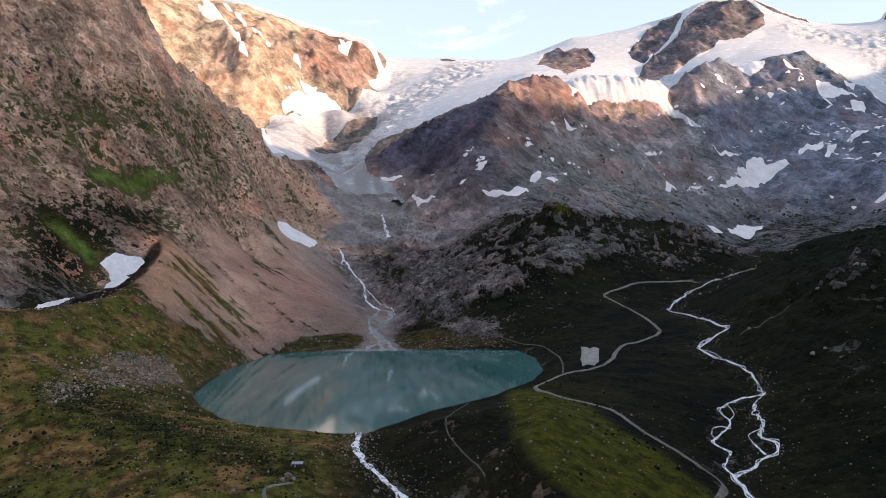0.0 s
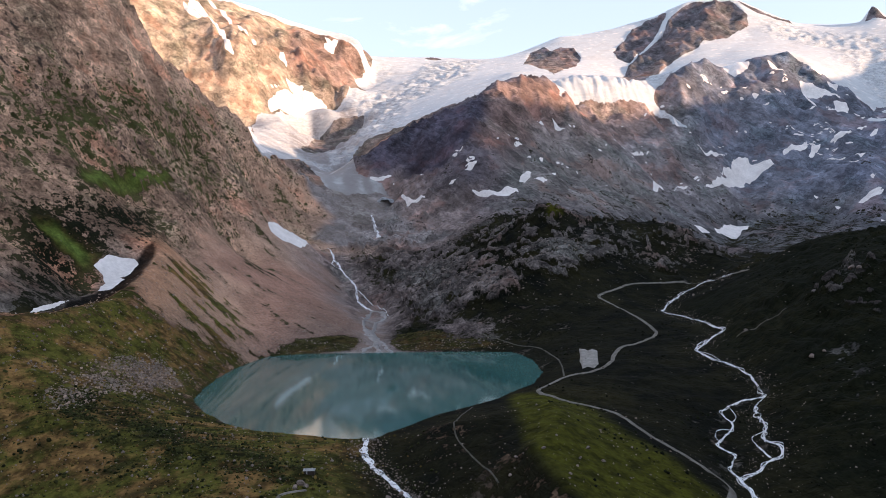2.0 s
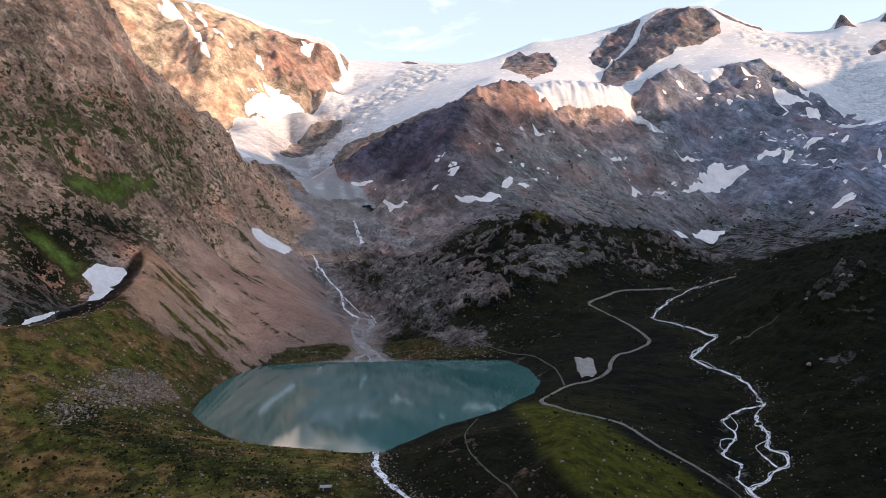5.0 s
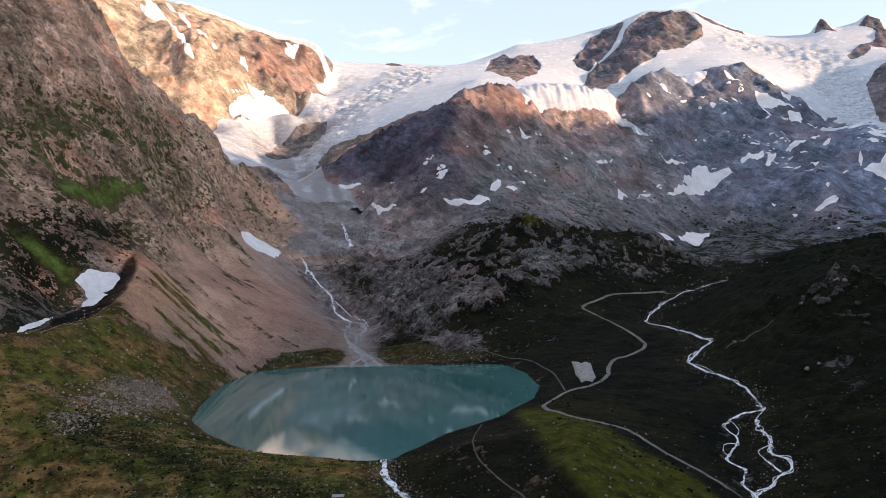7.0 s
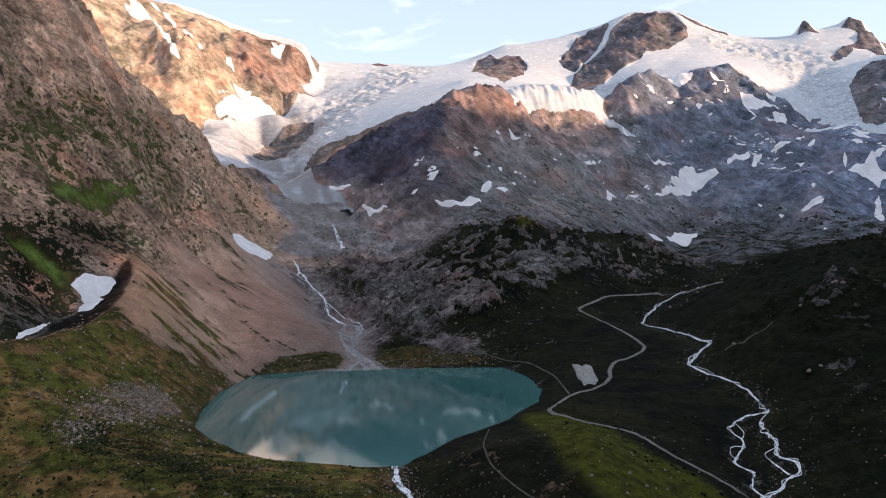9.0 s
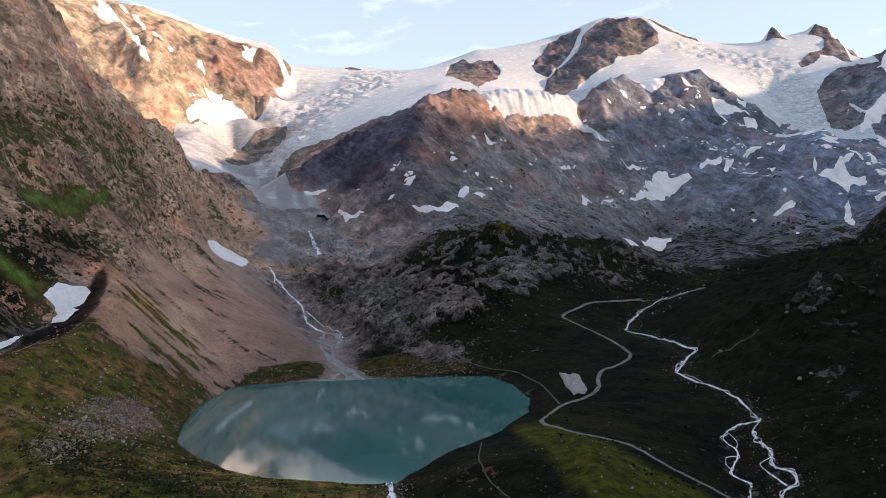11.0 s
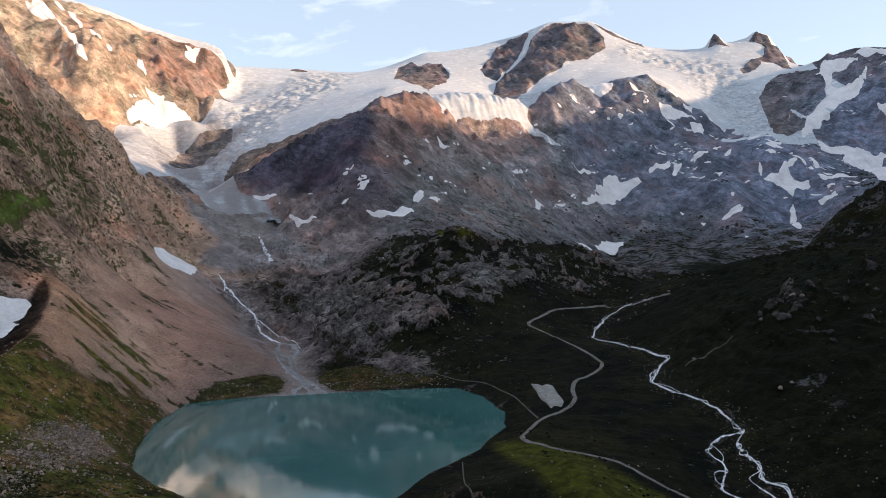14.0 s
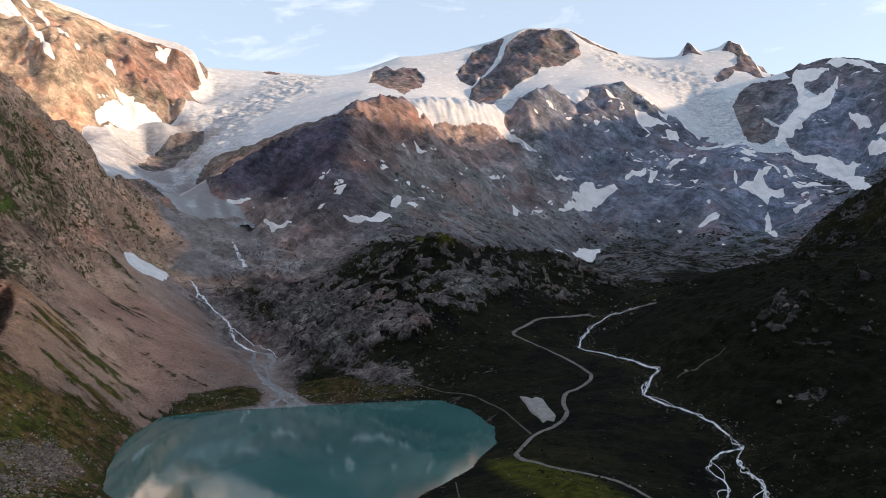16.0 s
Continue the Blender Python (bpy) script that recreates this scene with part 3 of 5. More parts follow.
# what covers each stretch of land: rock colour, grass share, ruggedness, and the thing it belongs to
STRETCH = {
    "spur": ((0.53, 0.33, 0.225), 0.58, 0.9, "spur"), "sunwall_mid": ((0.33, 0.25, 0.19), 0.0, 1.3, "sunwall"), "sunwall": ((0.41, 0.33, 0.25), 0.0, 0.5, "sunwall"),
    "moraine": ((0.48, 0.255, 0.148), 0.50, 0.25, "moraine"), "trough": ((0.17, 0.15, 0.13), 0.50, 0.3, "moraine"),
    "bank": ((0.33, 0.205, 0.142), 0.72, 0.35, "ground"), "head": ((0.225, 0.182, 0.170), 0.16, 0.8, "ground"),
    "midhill": ((0.22, 0.2, 0.18), 0.80, 0.6, "midhill"), "basin": ((0.15, 0.145, 0.15), 0.52, 0.4, "ground"),
    # knob is darker and bluer than knob_right: its left flank's shade is in the tone
    "knob_right2": ((0.26, 0.235, 0.235), 0.45, 0.7, "knob"), "knob_right": ((0.27, 0.225, 0.21), 0.38, 0.7, "knob"), "knob": ((0.120, 0.108, 0.125), 0.42, 0.55, "knob"), "brink": ((0.25, 0.192, 0.168), 0.0, 0.7, "knob"),
    "ice": ((0.20, 0.17, 0.15), 0.0, 0.6, "glacier"), "isle": ((0.15, 0.135, 0.135), 0.0, 0.5, "glacier"),
    "neve": ((0.17, 0.15, 0.145), 0.0, 0.5, "glacier"), "skyline": ((0.15, 0.135, 0.15), 0.0, 0.6, "summit"),
    # crown and right: blue shade and distance haze are put into these tones
    "peak": ((0.15, 0.135, 0.148), 0.0, 0.8, "summit"), "crown": ((0.165, 0.182, 0.225), 0.24, 0.75, "crown"),
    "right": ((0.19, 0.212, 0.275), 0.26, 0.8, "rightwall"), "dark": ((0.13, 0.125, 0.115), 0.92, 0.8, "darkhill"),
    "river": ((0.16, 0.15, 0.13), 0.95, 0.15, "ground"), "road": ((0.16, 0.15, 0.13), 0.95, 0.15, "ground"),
    "flat": ((0.17, 0.15, 0.12), 0.80, 0.15, "ground"), "fg": ((0.23, 0.15, 0.10), 0.84, 0.2, "ground"),
    "outlet": ((0.17, 0.15, 0.13), 0.84, 0.2, "ground"), "west": ((0.13, 0.12, 0.11), 0.8, 0.8, "ground"),
    "east": ((0.17, 0.14, 0.12), 0.4, 0.8, "ground"), "valley": ((0.14, 0.13, 0.11), 0.8, 0.3, "ground"),
    "north": ((0.14, 0.13, 0.11), 0.5, 0.8, "ground"), "rim": ((0.14, 0.13, 0.11), 0.4, 0.8, "ground"),
}
OWNERS = ["ground", "spur", "sunwall", "moraine", "midhill", "knob", "glacier", "summit", "crown", "rightwall", "darkhill"]
xs, ys = X[::8, ::8], Y[::8, ::8]
total = 0.0
mixed = np.zeros((*xs.shape, 5))
owned = np.zeros((*xs.shape, len(OWNERS)))
for name, line in LINES:
    key = next(k for k in STRETCH if name.startswith(k))
    tone, grass, rugged, owner = STRETCH[key]
    w = (1 / (line_distance(xs, ys, line) + 0.008 * np.hypot(xs, ys))) ** 3
    mixed += w[..., None] * np.array((*tone, grass, rugged))
    owned[..., OWNERS.index(owner)] = np.maximum(owned[..., OWNERS.index(owner)], w)
    total = total + w
mixed /= total[..., None]
MIXED = np.stack([resample(mixed[..., k], NR, NC) for k in range(5)], -1)
OWNER = np.stack([resample(owned[..., k], NR, NC) for k in range(len(OWNERS))], -1).argmax(-1)
owned_sum = owned.sum(-1)


def SOFT(owner):
    """How far a place belongs to one of the owners, 0 to 1."""
    return resample(owned[..., OWNERS.index(owner)] / owned_sum, NR, NC)




def spread(poly, soft, wobble=0.0, seed=3):
    """1 inside a plan outline, 0 outside, with a soft and uneven edge."""
    p = np.array(poly, float)
    out = np.zeros(X.shape)
    near = (X > p[:, 0].min() - 3 * soft) & (X < p[:, 0].max() + 3 * soft) & (Y > p[:, 1].min() - 3 * soft) & (Y < p[:, 1].max() + 3 * soft)
    x, y = X[near], Y[near]
    d = edge_distance(x, y, p)
    if wobble:
        d = d + wobble * fbm(x, y, 0 * x, 6 * wobble, 4, seed)
    out[near] = smooth(soft, -soft, d)
    return out


ICE = np.zeros(X.shape)
SCREE = np.zeros(X.shape)
LUSH_LIT = np.zeros(X.shape)
BOULDERS = np.zeros(X.shape)
MEADOW = np.zeros(X.shape)
TROUGH_SHADE = np.zeros(X.shape)
BUSH_SHADE = np.zeros(X.shape)
GREY = np.zeros(X.shape)
DARK_STONE = np.zeros(X.shape)
REDDISH = np.zeros(X.shape)
DIRT_AND_SHADE = np.zeros(X.shape)
ICE = np.maximum(ICE, spread([(-253, 4175), (-259, 3895), (-321, 3757), (-267, 3687), (-341, 3484), (-444, 3445), (-565, 3312), (-625, 3206), (-662, 3174), (-656, 3054), (-428, 1984), (-416, 1984), (-408, 2057), (-407, 2335), (-394, 2601), (-322, 2267), (-282, 2161), (-222, 2143), (-135, 2191), (-102, 2192), (-132, 2215), (-178, 2233), (-210, 2267), (-259, 2702), (-251, 2762), (-236, 2857), (-190, 2885), (-88, 2815), (11, 2819), (110, 2823), (161, 2495), (150, 2520), (215, 2600), (318, 2660), (396, 2700), (438, 2650), (434, 2615), (556, 2944), (644, 2958), (738, 2989), (810, 3014), (859, 3022), (909, 2925), (948, 2914), (880, 3031), (862, 3054), (900, 3130), (980, 3190), (1056, 3225), (1138, 3245), (1220, 3290), (1368, 3330), (1506, 3340), (1640, 3340), (1745, 3270), (1790, 3150)], 14, 12))
ICE = np.maximum(ICE, spread([(1745, 3270), (1760, 3120), (1632, 2962), (1680, 2889), (1734, 2856), (1770, 2802), (1826, 2811), (1973, 2839), (2102, 3057), (2109, 3188), (1882, 2961), (2330, 3080), (2420, 3400), (2560, 3750), (2690, 3960), (2680, 4150), (2300, 4890), (1000, 5000), (0, 5000), (-330, 4600), (-250, 4000), (200, 3400), (900, 3130), (1368, 3330)], 14, 12))
ICE *= 1 - spread([(-444, 2834), (-434, 3310), (-388, 3316), (-322, 3362), (-253, 3365), (-257, 3248), (-286, 3133), (-340, 3010), (-381, 2815), (-416, 2793)], 9, 9)
ICE *= 1 - spread([(473, 3841), (554, 4197), (635, 4283), (654, 4133), (701, 4181), (772, 4133), (781, 3999), (710, 3771), (629, 3633), (523, 3269), (526, 3560), (510, 3783)], 9, 9)
ICE *= 1 - spread([(956, 4064), (1126, 4328), (1284, 4425), (1322, 4351), (1171, 4118), (997, 3906), (958, 3974)], 9, 9)
ICE *= 1 - spread([(1324, 4283), (1393, 4314), (1459, 4322), (1640, 4257), (1680, 4149), (1642, 4056), (1568, 4015), (1490, 3933), (1345, 3894), (1271, 3810), (1170, 3759), (1072, 3669), (877, 3197), (778, 3090), (885, 3658), (989, 3880), (1171, 4071)], 9, 9)
ICE *= 1 - spread([(1642, 4263), (1761, 4214), (1900, 4193), (1913, 4130), (1858, 4155), (1751, 4177)], 9, 9)
ICE *= 1 - spread([(2230, 4061), (2306, 4098), (2328, 4045), (2341, 4000)], 9, 9)
ICE *= 1 - spread([(2460, 4026), (2528, 4048), (2580, 4021), (2581, 3974), (2677, 4021), (2415, 3592), (2419, 3665), (2442, 3781), (2376, 3782), (2292, 3707), (2214, 3689), (2225, 3743), (2333, 3815), (2433, 3852), (2510, 3948), (2486, 3988)], 9, 9)
ICE *= 1 - spread([(3, 4339), (50, 4422), (98, 4317), (60, 4259)], 9, 9)
ICE *= 1 - spread([(2124, 3439), (2227, 3524), (2322, 3567), (2400, 3542), (2422, 3405), (2359, 3280), (2256, 3153), (2205, 3133), (2118, 3095), (2124, 3209), (1888, 2961)], 9, 9)
SCREE = np.maximum(SCREE, spread([(-388, 1121), (-375, 1229), (-384, 1382), (-350, 1713), (-267, 1733), (-192, 1639), (-129, 1318), (-156, 1137), (-233, 1077), (-260, 958), (-285, 929), (-330, 946), (-358, 914), (-366, 986)], 22, 16))
SCREE = np.maximum(SCREE, spread([(-154, 1536), (-99, 1449), (-83, 1295), (-72, 1082), (-116, 1091), (-169, 1108), (-136, 1201)], 22, 16))
SCREE = np.maximum(SCREE, spread([(-412, 1916), (-282, 2161), (-135, 2180), (-104, 2025), (-207, 1885), (-298, 1794), (-362, 1904)], 22, 16))
MEADOW = np.maximum(MEADOW, spread([(-400, 741), (-388, 784), (-380, 892), (-354, 903), (-329, 918), (-294, 893), (-292, 817), (-321, 791), (-334, 728), (-352, 692), (-360, 649)], 20, 14))
MEADOW = np.maximum(MEADOW, spread([(-350, 1007), (-355, 1179), (-321, 1163), (-300, 1174), (-306, 1090), (-323, 1014)], 20, 14))
MEADOW = np.maximum(MEADOW, spread([(-430, 716), (-392, 770), (-375, 814), (-351, 900), (-306, 894), (-280, 887), (-296, 828), (-327, 729), (-326, 635), (-364, 602)], 20, 14))
BUSH_SHADE = np.maximum(BUSH_SHADE, spread([(-316, 652), (-295, 676), (-219, 634), (-145, 554), (-98, 529), (-92, 511), (-145, 524), (-203, 564), (-261, 607), (-293, 613)], 25, 18))
# crescent of shade behind the moraine crest
TROUGH_SHADE = np.maximum(TROUGH_SHADE, spread([(-401, 1144), (-389, 1120), (-379, 1075), (-372, 1009), (-371, 952), (-380, 892), (-396, 830), (-396, 787), (-429, 930), (-423, 995), (-408, 1033), (-403, 1066), (-406, 1095), (-406, 1123)], 3, 2))
BUSH_SHADE = np.maximum(BUSH_SHADE, spread([(-528, 1039), (-502, 1074), (-480, 1191), (-442, 1272), (-413, 1197), (-450, 1058), (-429, 945), (-432, 864), (-441, 836)], 25, 18))
LUSH_LIT = np.maximum(LUSH_LIT, spread([(-510, 1187), (-484, 1277), (-464, 1416), (-452, 1358), (-485, 1207), (-496, 1158)], 9, 13))
LUSH_LIT = np.maximum(LUSH_LIT, spread([(-503, 1024), (-492, 1047), (-448, 1054), (-449, 1027), (-472, 1028)], 9, 13))
# right flank of the foreground hill: western light put into a greener tone
LUSH_LIT = np.maximum(LUSH_LIT, spread([(49, 724), (62, 751), (81, 729), (106, 697), (128, 613), (149, 554), (165, 519), (173, 510), (75, 438), (57, 454), (44, 514)], 9, 13))
BOULDERS = np.maximum(BOULDERS, spread([(105, 1433), (191, 1401), (270, 1437), (286, 1344), (183, 1224), (109, 1199)], 22, 16))
LUSH_LIT = np.maximum(LUSH_LIT, spread([(250, 1891), (300, 1937), (240, 1514), (208, 1490)], 9, 13))
BOULDERS = np.maximum(BOULDERS, spread([(-347, 679), (-334, 728), (-320, 788), (-292, 817), (-267, 875), (-252, 785), (-273, 712), (-300, 696), (-313, 634)], 22, 16))
BOULDERS = np.maximum(BOULDERS, spread([(-102, 1764), (17, 1682), (142, 1289), (191, 1261), (104, 1172), (-10, 1216), (-40, 1372), (-124, 1649)], 22, 16))
BOULDERS = np.maximum(BOULDERS, spread([(346, 757), (380, 746), (358, 655), (323, 603), (315, 641)], 22, 16))
BOULDERS = np.maximum(BOULDERS, spread([(457, 906), (466, 885), (448, 844), (433, 852)], 22, 16))
GREY = np.maximum(GREY, spread([(-131, 1267), (-96, 1267), (-72, 1082), (-48, 1065), (-107, 1055), (-153, 1083), (-124, 1107), (-109, 1159)], 14, 10))
GREY = np.maximum(GREY, spread([(-351, 2135), (-224, 2188), (-105, 2191), (-76, 2004), (50, 1806), (-27, 1798), (-207, 1879), (-284, 1888), (-242, 2016)], 14, 10))
DARK_STONE = np.maximum(DARK_STONE, spread([(-164, 1786), (-77, 1778), (19, 1724), (145, 1856), (235, 1842), (204, 1324), (156, 1223), (104, 1172), (37, 1170), (-12, 1176), (-52, 1279), (-100, 1539)], 40, 30))
BUSH_SHADE = np.maximum(BUSH_SHADE, spread([(-61, 1247), (3, 1162), (53, 1099), (88, 1051), (11, 1061), (-48, 1065), (-67, 1120)], 25, 18))
BUSH_SHADE = np.maximum(BUSH_SHADE, spread([(-174, 1158), (-130, 1218), (-119, 1138), (-154, 1106), (-174, 1112)], 25, 18))
REDDISH = np.maximum(REDDISH, spread([(-294, 1228), (-248, 1312), (-177, 1202), (-132, 1107), (-212, 1085), (-253, 1069)], 45, 30))
REDDISH = np.maximum(REDDISH, spread([(-378, 1242), (-331, 1552), (-226, 1541), (-167, 1293), (-233, 1263), (-313, 1245)], 45, 30))
# over the right hillside the bush tone stands in for shade
BUSH_SHADE = np.maximum(BUSH_SHADE, spread([(422, 1138), (679, 1542), (1077, 2098), (614, 1037), (601, 939), (288, 508), (230, 544), (264, 620), (307, 761), (311, 886), (334, 989), (352, 1156)], 25, 18))
DIRT_AND_SHADE = np.maximum(DIRT_AND_SHADE, spread([(-565, 3309), (-351, 3443), (-205, 3327), (-113, 3425), (-257, 3201), (-262, 2763), (-166, 2233), (-105, 2193), (-222, 2137), (-322, 2267), (-412, 2609), (-544, 3019)], 35, 25))
# half-strength grey on the left tongue stands in for a shadow
DIRT_AND_SHADE = np.maximum(DIRT_AND_SHADE, 0.5 * spread([(-666, 3111), (-565, 3309), (-303, 3436), (-105, 2193), (-282, 2161), (-404, 2030), (-427, 1978)], 35, 25))
MEADOW = np.maximum(MEADOW, spread([(-365, 1064), (-364, 1218), (-318, 1186), (-266, 1151), (-260, 1029), (-299, 995), (-336, 988)], 20, 14))
LUSH_LIT = np.maximum(LUSH_LIT, 0.26 * spread([(-637, 1302), (-597, 1470), (-551, 1567), (-829, 3126), (-475, 1870), (-448, 1686), (-464, 1416), (-514, 1227), (-554, 1102)], 60, 40))
DARK_STONE = np.maximum(DARK_STONE, spread([(-70, 1270), (53, 1103), (87, 1047), (-48, 1065)], 40, 30))
BOULDERS = np.maximum(BOULDERS, spread([(-219, 2084), (-20, 2001), (23, 1789), (-102, 1764), (-207, 1885)], 22, 16))
MEADOW = np.maximum(MEADOW, spread([(-510, 1187), (-484, 1277), (-464, 1416), (-452, 1358), (-485, 1207), (-496, 1158)], 20, 14))
MEADOW = np.maximum(MEADOW, spread([(-503, 1024), (-492, 1047), (-448, 1054), (-449, 1027), (-472, 1028)], 20, 14))
THICKET = (0.35 + 0.65 * smooth(-0.2, 0.2, fbm(X, Y, 0 * X, 34, 3, 18))) * spread([(-292, 586), (-312, 690), (-281, 668), (-235, 630), (-168, 550), (-109, 520), (-104, 503), (-151, 511), (-205, 551), (-250, 578)], 9, 12)
BUSH_SHADE = np.maximum(BUSH_SHADE, THICKET)
BUSH_SHADE = np.maximum(BUSH_SHADE, 0.8 * spread([(-245, 1072), (-183, 1150), (-117, 1210), (-112, 1153), (-175, 1098), (-240, 1062)], 9, 8))
GREY = np.maximum(GREY, spread([(-136, 1403), (-81, 1378), (-96, 1313), (-91, 1208), (-77, 1140), (-57, 1073), (-111, 1074), (-105, 1141), (-114, 1221)], 8, 8))
BLOCKS = spread([(-327, 731), (-322, 780), (-297, 850), (-280, 823), (-270, 740), (-292, 672), (-302, 622), (-325, 651)], 9, 10)
SLABS = spread([(1771, 3163), (1900, 3150), (1830, 2839), (1870, 2798), (1820, 2694), (1750, 2723), (1639, 2694), (1641, 2800), (1642, 2912)], 20, 18)
ICE *= 1 - SLABS * smooth(0.0, 0.2, fbm(X, Y, 0 * X, 70, 4, 93))
MOUNDS = np.maximum(spread([(-250, 1050), (-200, 1125), (-160, 1160), (-120, 1190), (-112, 1140), (-122, 1085), (-175, 1088), (-240, 1050)], 7, 7),
                    spread([(-78, 1140), (-60, 1190), (-20, 1175), (30, 1120), (75, 1068), (-5, 1070), (-60, 1080)], 7, 7))
SCREE *= 1 - 0.85 * MOUNDS
GREY *= 1 - 0.85 * MOUNDS
DARK_STONE *= 1 - MOUNDS
BUSH_SHADE *= 1 - 0.85 * MOUNDS
MEADOW = np.maximum(MEADOW, 0.35 * MOUNDS)
SCREE *= 1 - 0.65 * smooth(1800, 1900, Y)
SHORE_MEADOW = spread([(-402, 981), (-345, 925), (-306, 974), (-271, 1015), (-252, 1000), (-252, 914), (-245, 801), (-250, 700), (-300, 641), (-370, 760)], 45, 34)
SCREE *= 1 - 0.9 * SHORE_MEADOW
MEADOW = np.maximum(MEADOW, 0.85 * SHORE_MEADOW)

TEETH = [(2301, 4090, 34, 55), (2529, 4050, 30, 50), (2586, 4030, 22, 45)]
rim = dict(LINES)["sunwall"][3:] + (6, 26, 0)          # snow on the wall's top
ICE = np.maximum(ICE, smooth(58, 30, line_distance(X, Y, rim)))
MEADOW = np.maximum(MEADOW, 0.95 * smooth(-50, -100, X) * smooth(760, 690, Y) * smooth(150, 420, Y) * smooth(-0.5, -0.05, fbm(X, Y, 0 * X, 60, 4, 63)))
RUGGED = MIXED[..., 4] * (1 - 0.8 * SLABS)
CREVASSED = np.zeros(X.shape)
for name, line in LINES:
    if name in ("icefall", "brink", "brink_foot", "neve", "ice_left"):
        CREVASSED = np.maximum(CREVASSED, (0.35 if name == "ice_left" else 0.8) * smooth(230, 40, line_distance(X, Y, line)))
CREVASSED *= ICE
CLIFF = smooth(110, 50, line_distance(X, Y, dict(LINES)["brink"])) * ICE

# streaks that run down the slopes: speckle smeared along the line of fall
down = [base]
for _ in range(4):
    q = (down[0] + np.roll(down[0], 1, 1) + np.roll(down[0], -1, 1)) / 3
    q[1:-1] = (q[1:-1] + q[:-2] + q[2:]) / 3
    down[0] = q
d_row = np.gradient(down[0], axis=0) / np.gradient(RR)[:, None]
d_col = np.gradient(down[0], axis=1) / (RR[:, None] * np.gradient(TH)[None, :])
norm = np.hypot(d_row, d_col) + 1e-6
cell = np.gradient(RR)
s_row = (d_row / norm).astype(np.float32)
s_col = (d_col / norm * cell[:, None] / (RR[:, None] * np.gradient(TH)[None, :])).astype(np.float32)
speck = np.random.RandomState(12).rand(NR, NC).astype(np.float32)
thick = speck
for _ in range(3):
    thick = (thick + np.roll(thick, 1, 1) + np.roll(thick, -1, 1) + np.roll(thick, 1, 0) + np.roll(thick, -1, 0)) / 5
speck = 0.35 * speck / speck.std() + 2.0 * thick / thick.std()
STREAK = np.zeros((NR, NC), np.float32)
for sense in (-1, 1):
    gi, gj = np.meshgrid(np.arange(NR, dtype=np.float32), np.arange(NC, dtype=np.float32), indexing="ij")
    for step in range(11):
        i, j = np.clip(gi, 0, NR - 1).astype(np.int32), gj.astype(np.int32) % NC
        STREAK += speck[i, j]
        gi += sense * s_row[i, j] * 1.2
        gj += sense * s_col[i, j] * 1.2
for _ in range(2):
    STREAK = (STREAK + np.roll(STREAK, 1, 1) + np.roll(STREAK, -1, 1)) / 3
    STREAK[1:-1] = (STREAK[1:-1] + STREAK[:-2] + STREAK[2:]) / 3
STREAK = np.clip(0.5 + 0.16 * (STREAK - STREAK.mean()) / STREAK.std(), 0, 1)

CELL = (0.0024 * RR)[:, None] + 0 * X
ROCK = smooth(0.30, 0.70, slope + 0.2 * fbm(X, Y, base, 90, 3, 11)) * (1 - 0.9 * SCREE) * (1 - ICE)
d_lake = edge_distance(X, Y, LAKE_SHORE) + 4 * fbm(X, Y, 0 * X, 40, 3, 5)
calm = smooth(0, 60, np.abs(d_lake)) * smooth(60, 420, RR)[:, None]
big = np.clip(0.35 + base / 600, 0.4, 1.3)
fall = fbm(X, Y, base * 0.85, 190, 7, 31, 0.56, True, CELL)
# beds of rock that dip to the right: cliff bands and the ledges between them, of two sizes
bed = base + 0.72 * X - 0.12 * Y + 60 * fbm(X, Y, base * 0.3, 260, 4, 41)
ledge = np.zeros(X.shape)
for tall, share in ((36.0, 0.65), (13.0, 0.6)):
    tier = bed / tall
    tier = tier - np.floor(tier)
    ledge += share * tall * (smooth(0.0, 0.5, tier) - tier) * smooth(1.2, 3.0, tall / CELL)
# buttresses and gullies that run down the far faces
ribs = fbm(X, Y * 0.4, base * 0.12 + 0.2 * Y, 150, 4, 61, 0.5, True, CELL)
ledge *= 1 - 0.55 * smooth(1800, 2600, RR)[:, None]
# outcrops that stand out of the turf, where the ground is stony
lump = fbm(X * 0.8, Y * 0.8, 1.2 * base + 0.7 * X, 44, 5, 83, 0.62, True, CELL)
patchy = fbm(X, Y, base, 130, 3, 87)
STONY = smooth(1140, 1230, Y + 1000 * (X > 300)) * (1 - MOUNDS) * np.clip(0.6 * BOULDERS * (Y > 1100) + 0.42 * SOFT("midhill") * smooth(60, 90, base) + 0.5 * SOFT("spur") + (0.16 + 0.18 * smooth(330, 420, X) * smooth(1000, 850, Y)) * SOFT("darkhill") * smooth(20, 80, base) + 0.25 * SOFT("knob") + 0.30 * DARK_STONE, 0, 1)
OUT = smooth(0.33, 0.20, 0.5 - 0.75 * (lump - 0.30) - 0.30 * patchy - 0.42 * (STONY - 0.5)) * smooth(0.05, 0.3, STONY) * (1 - ICE) * (1 - SCREE)
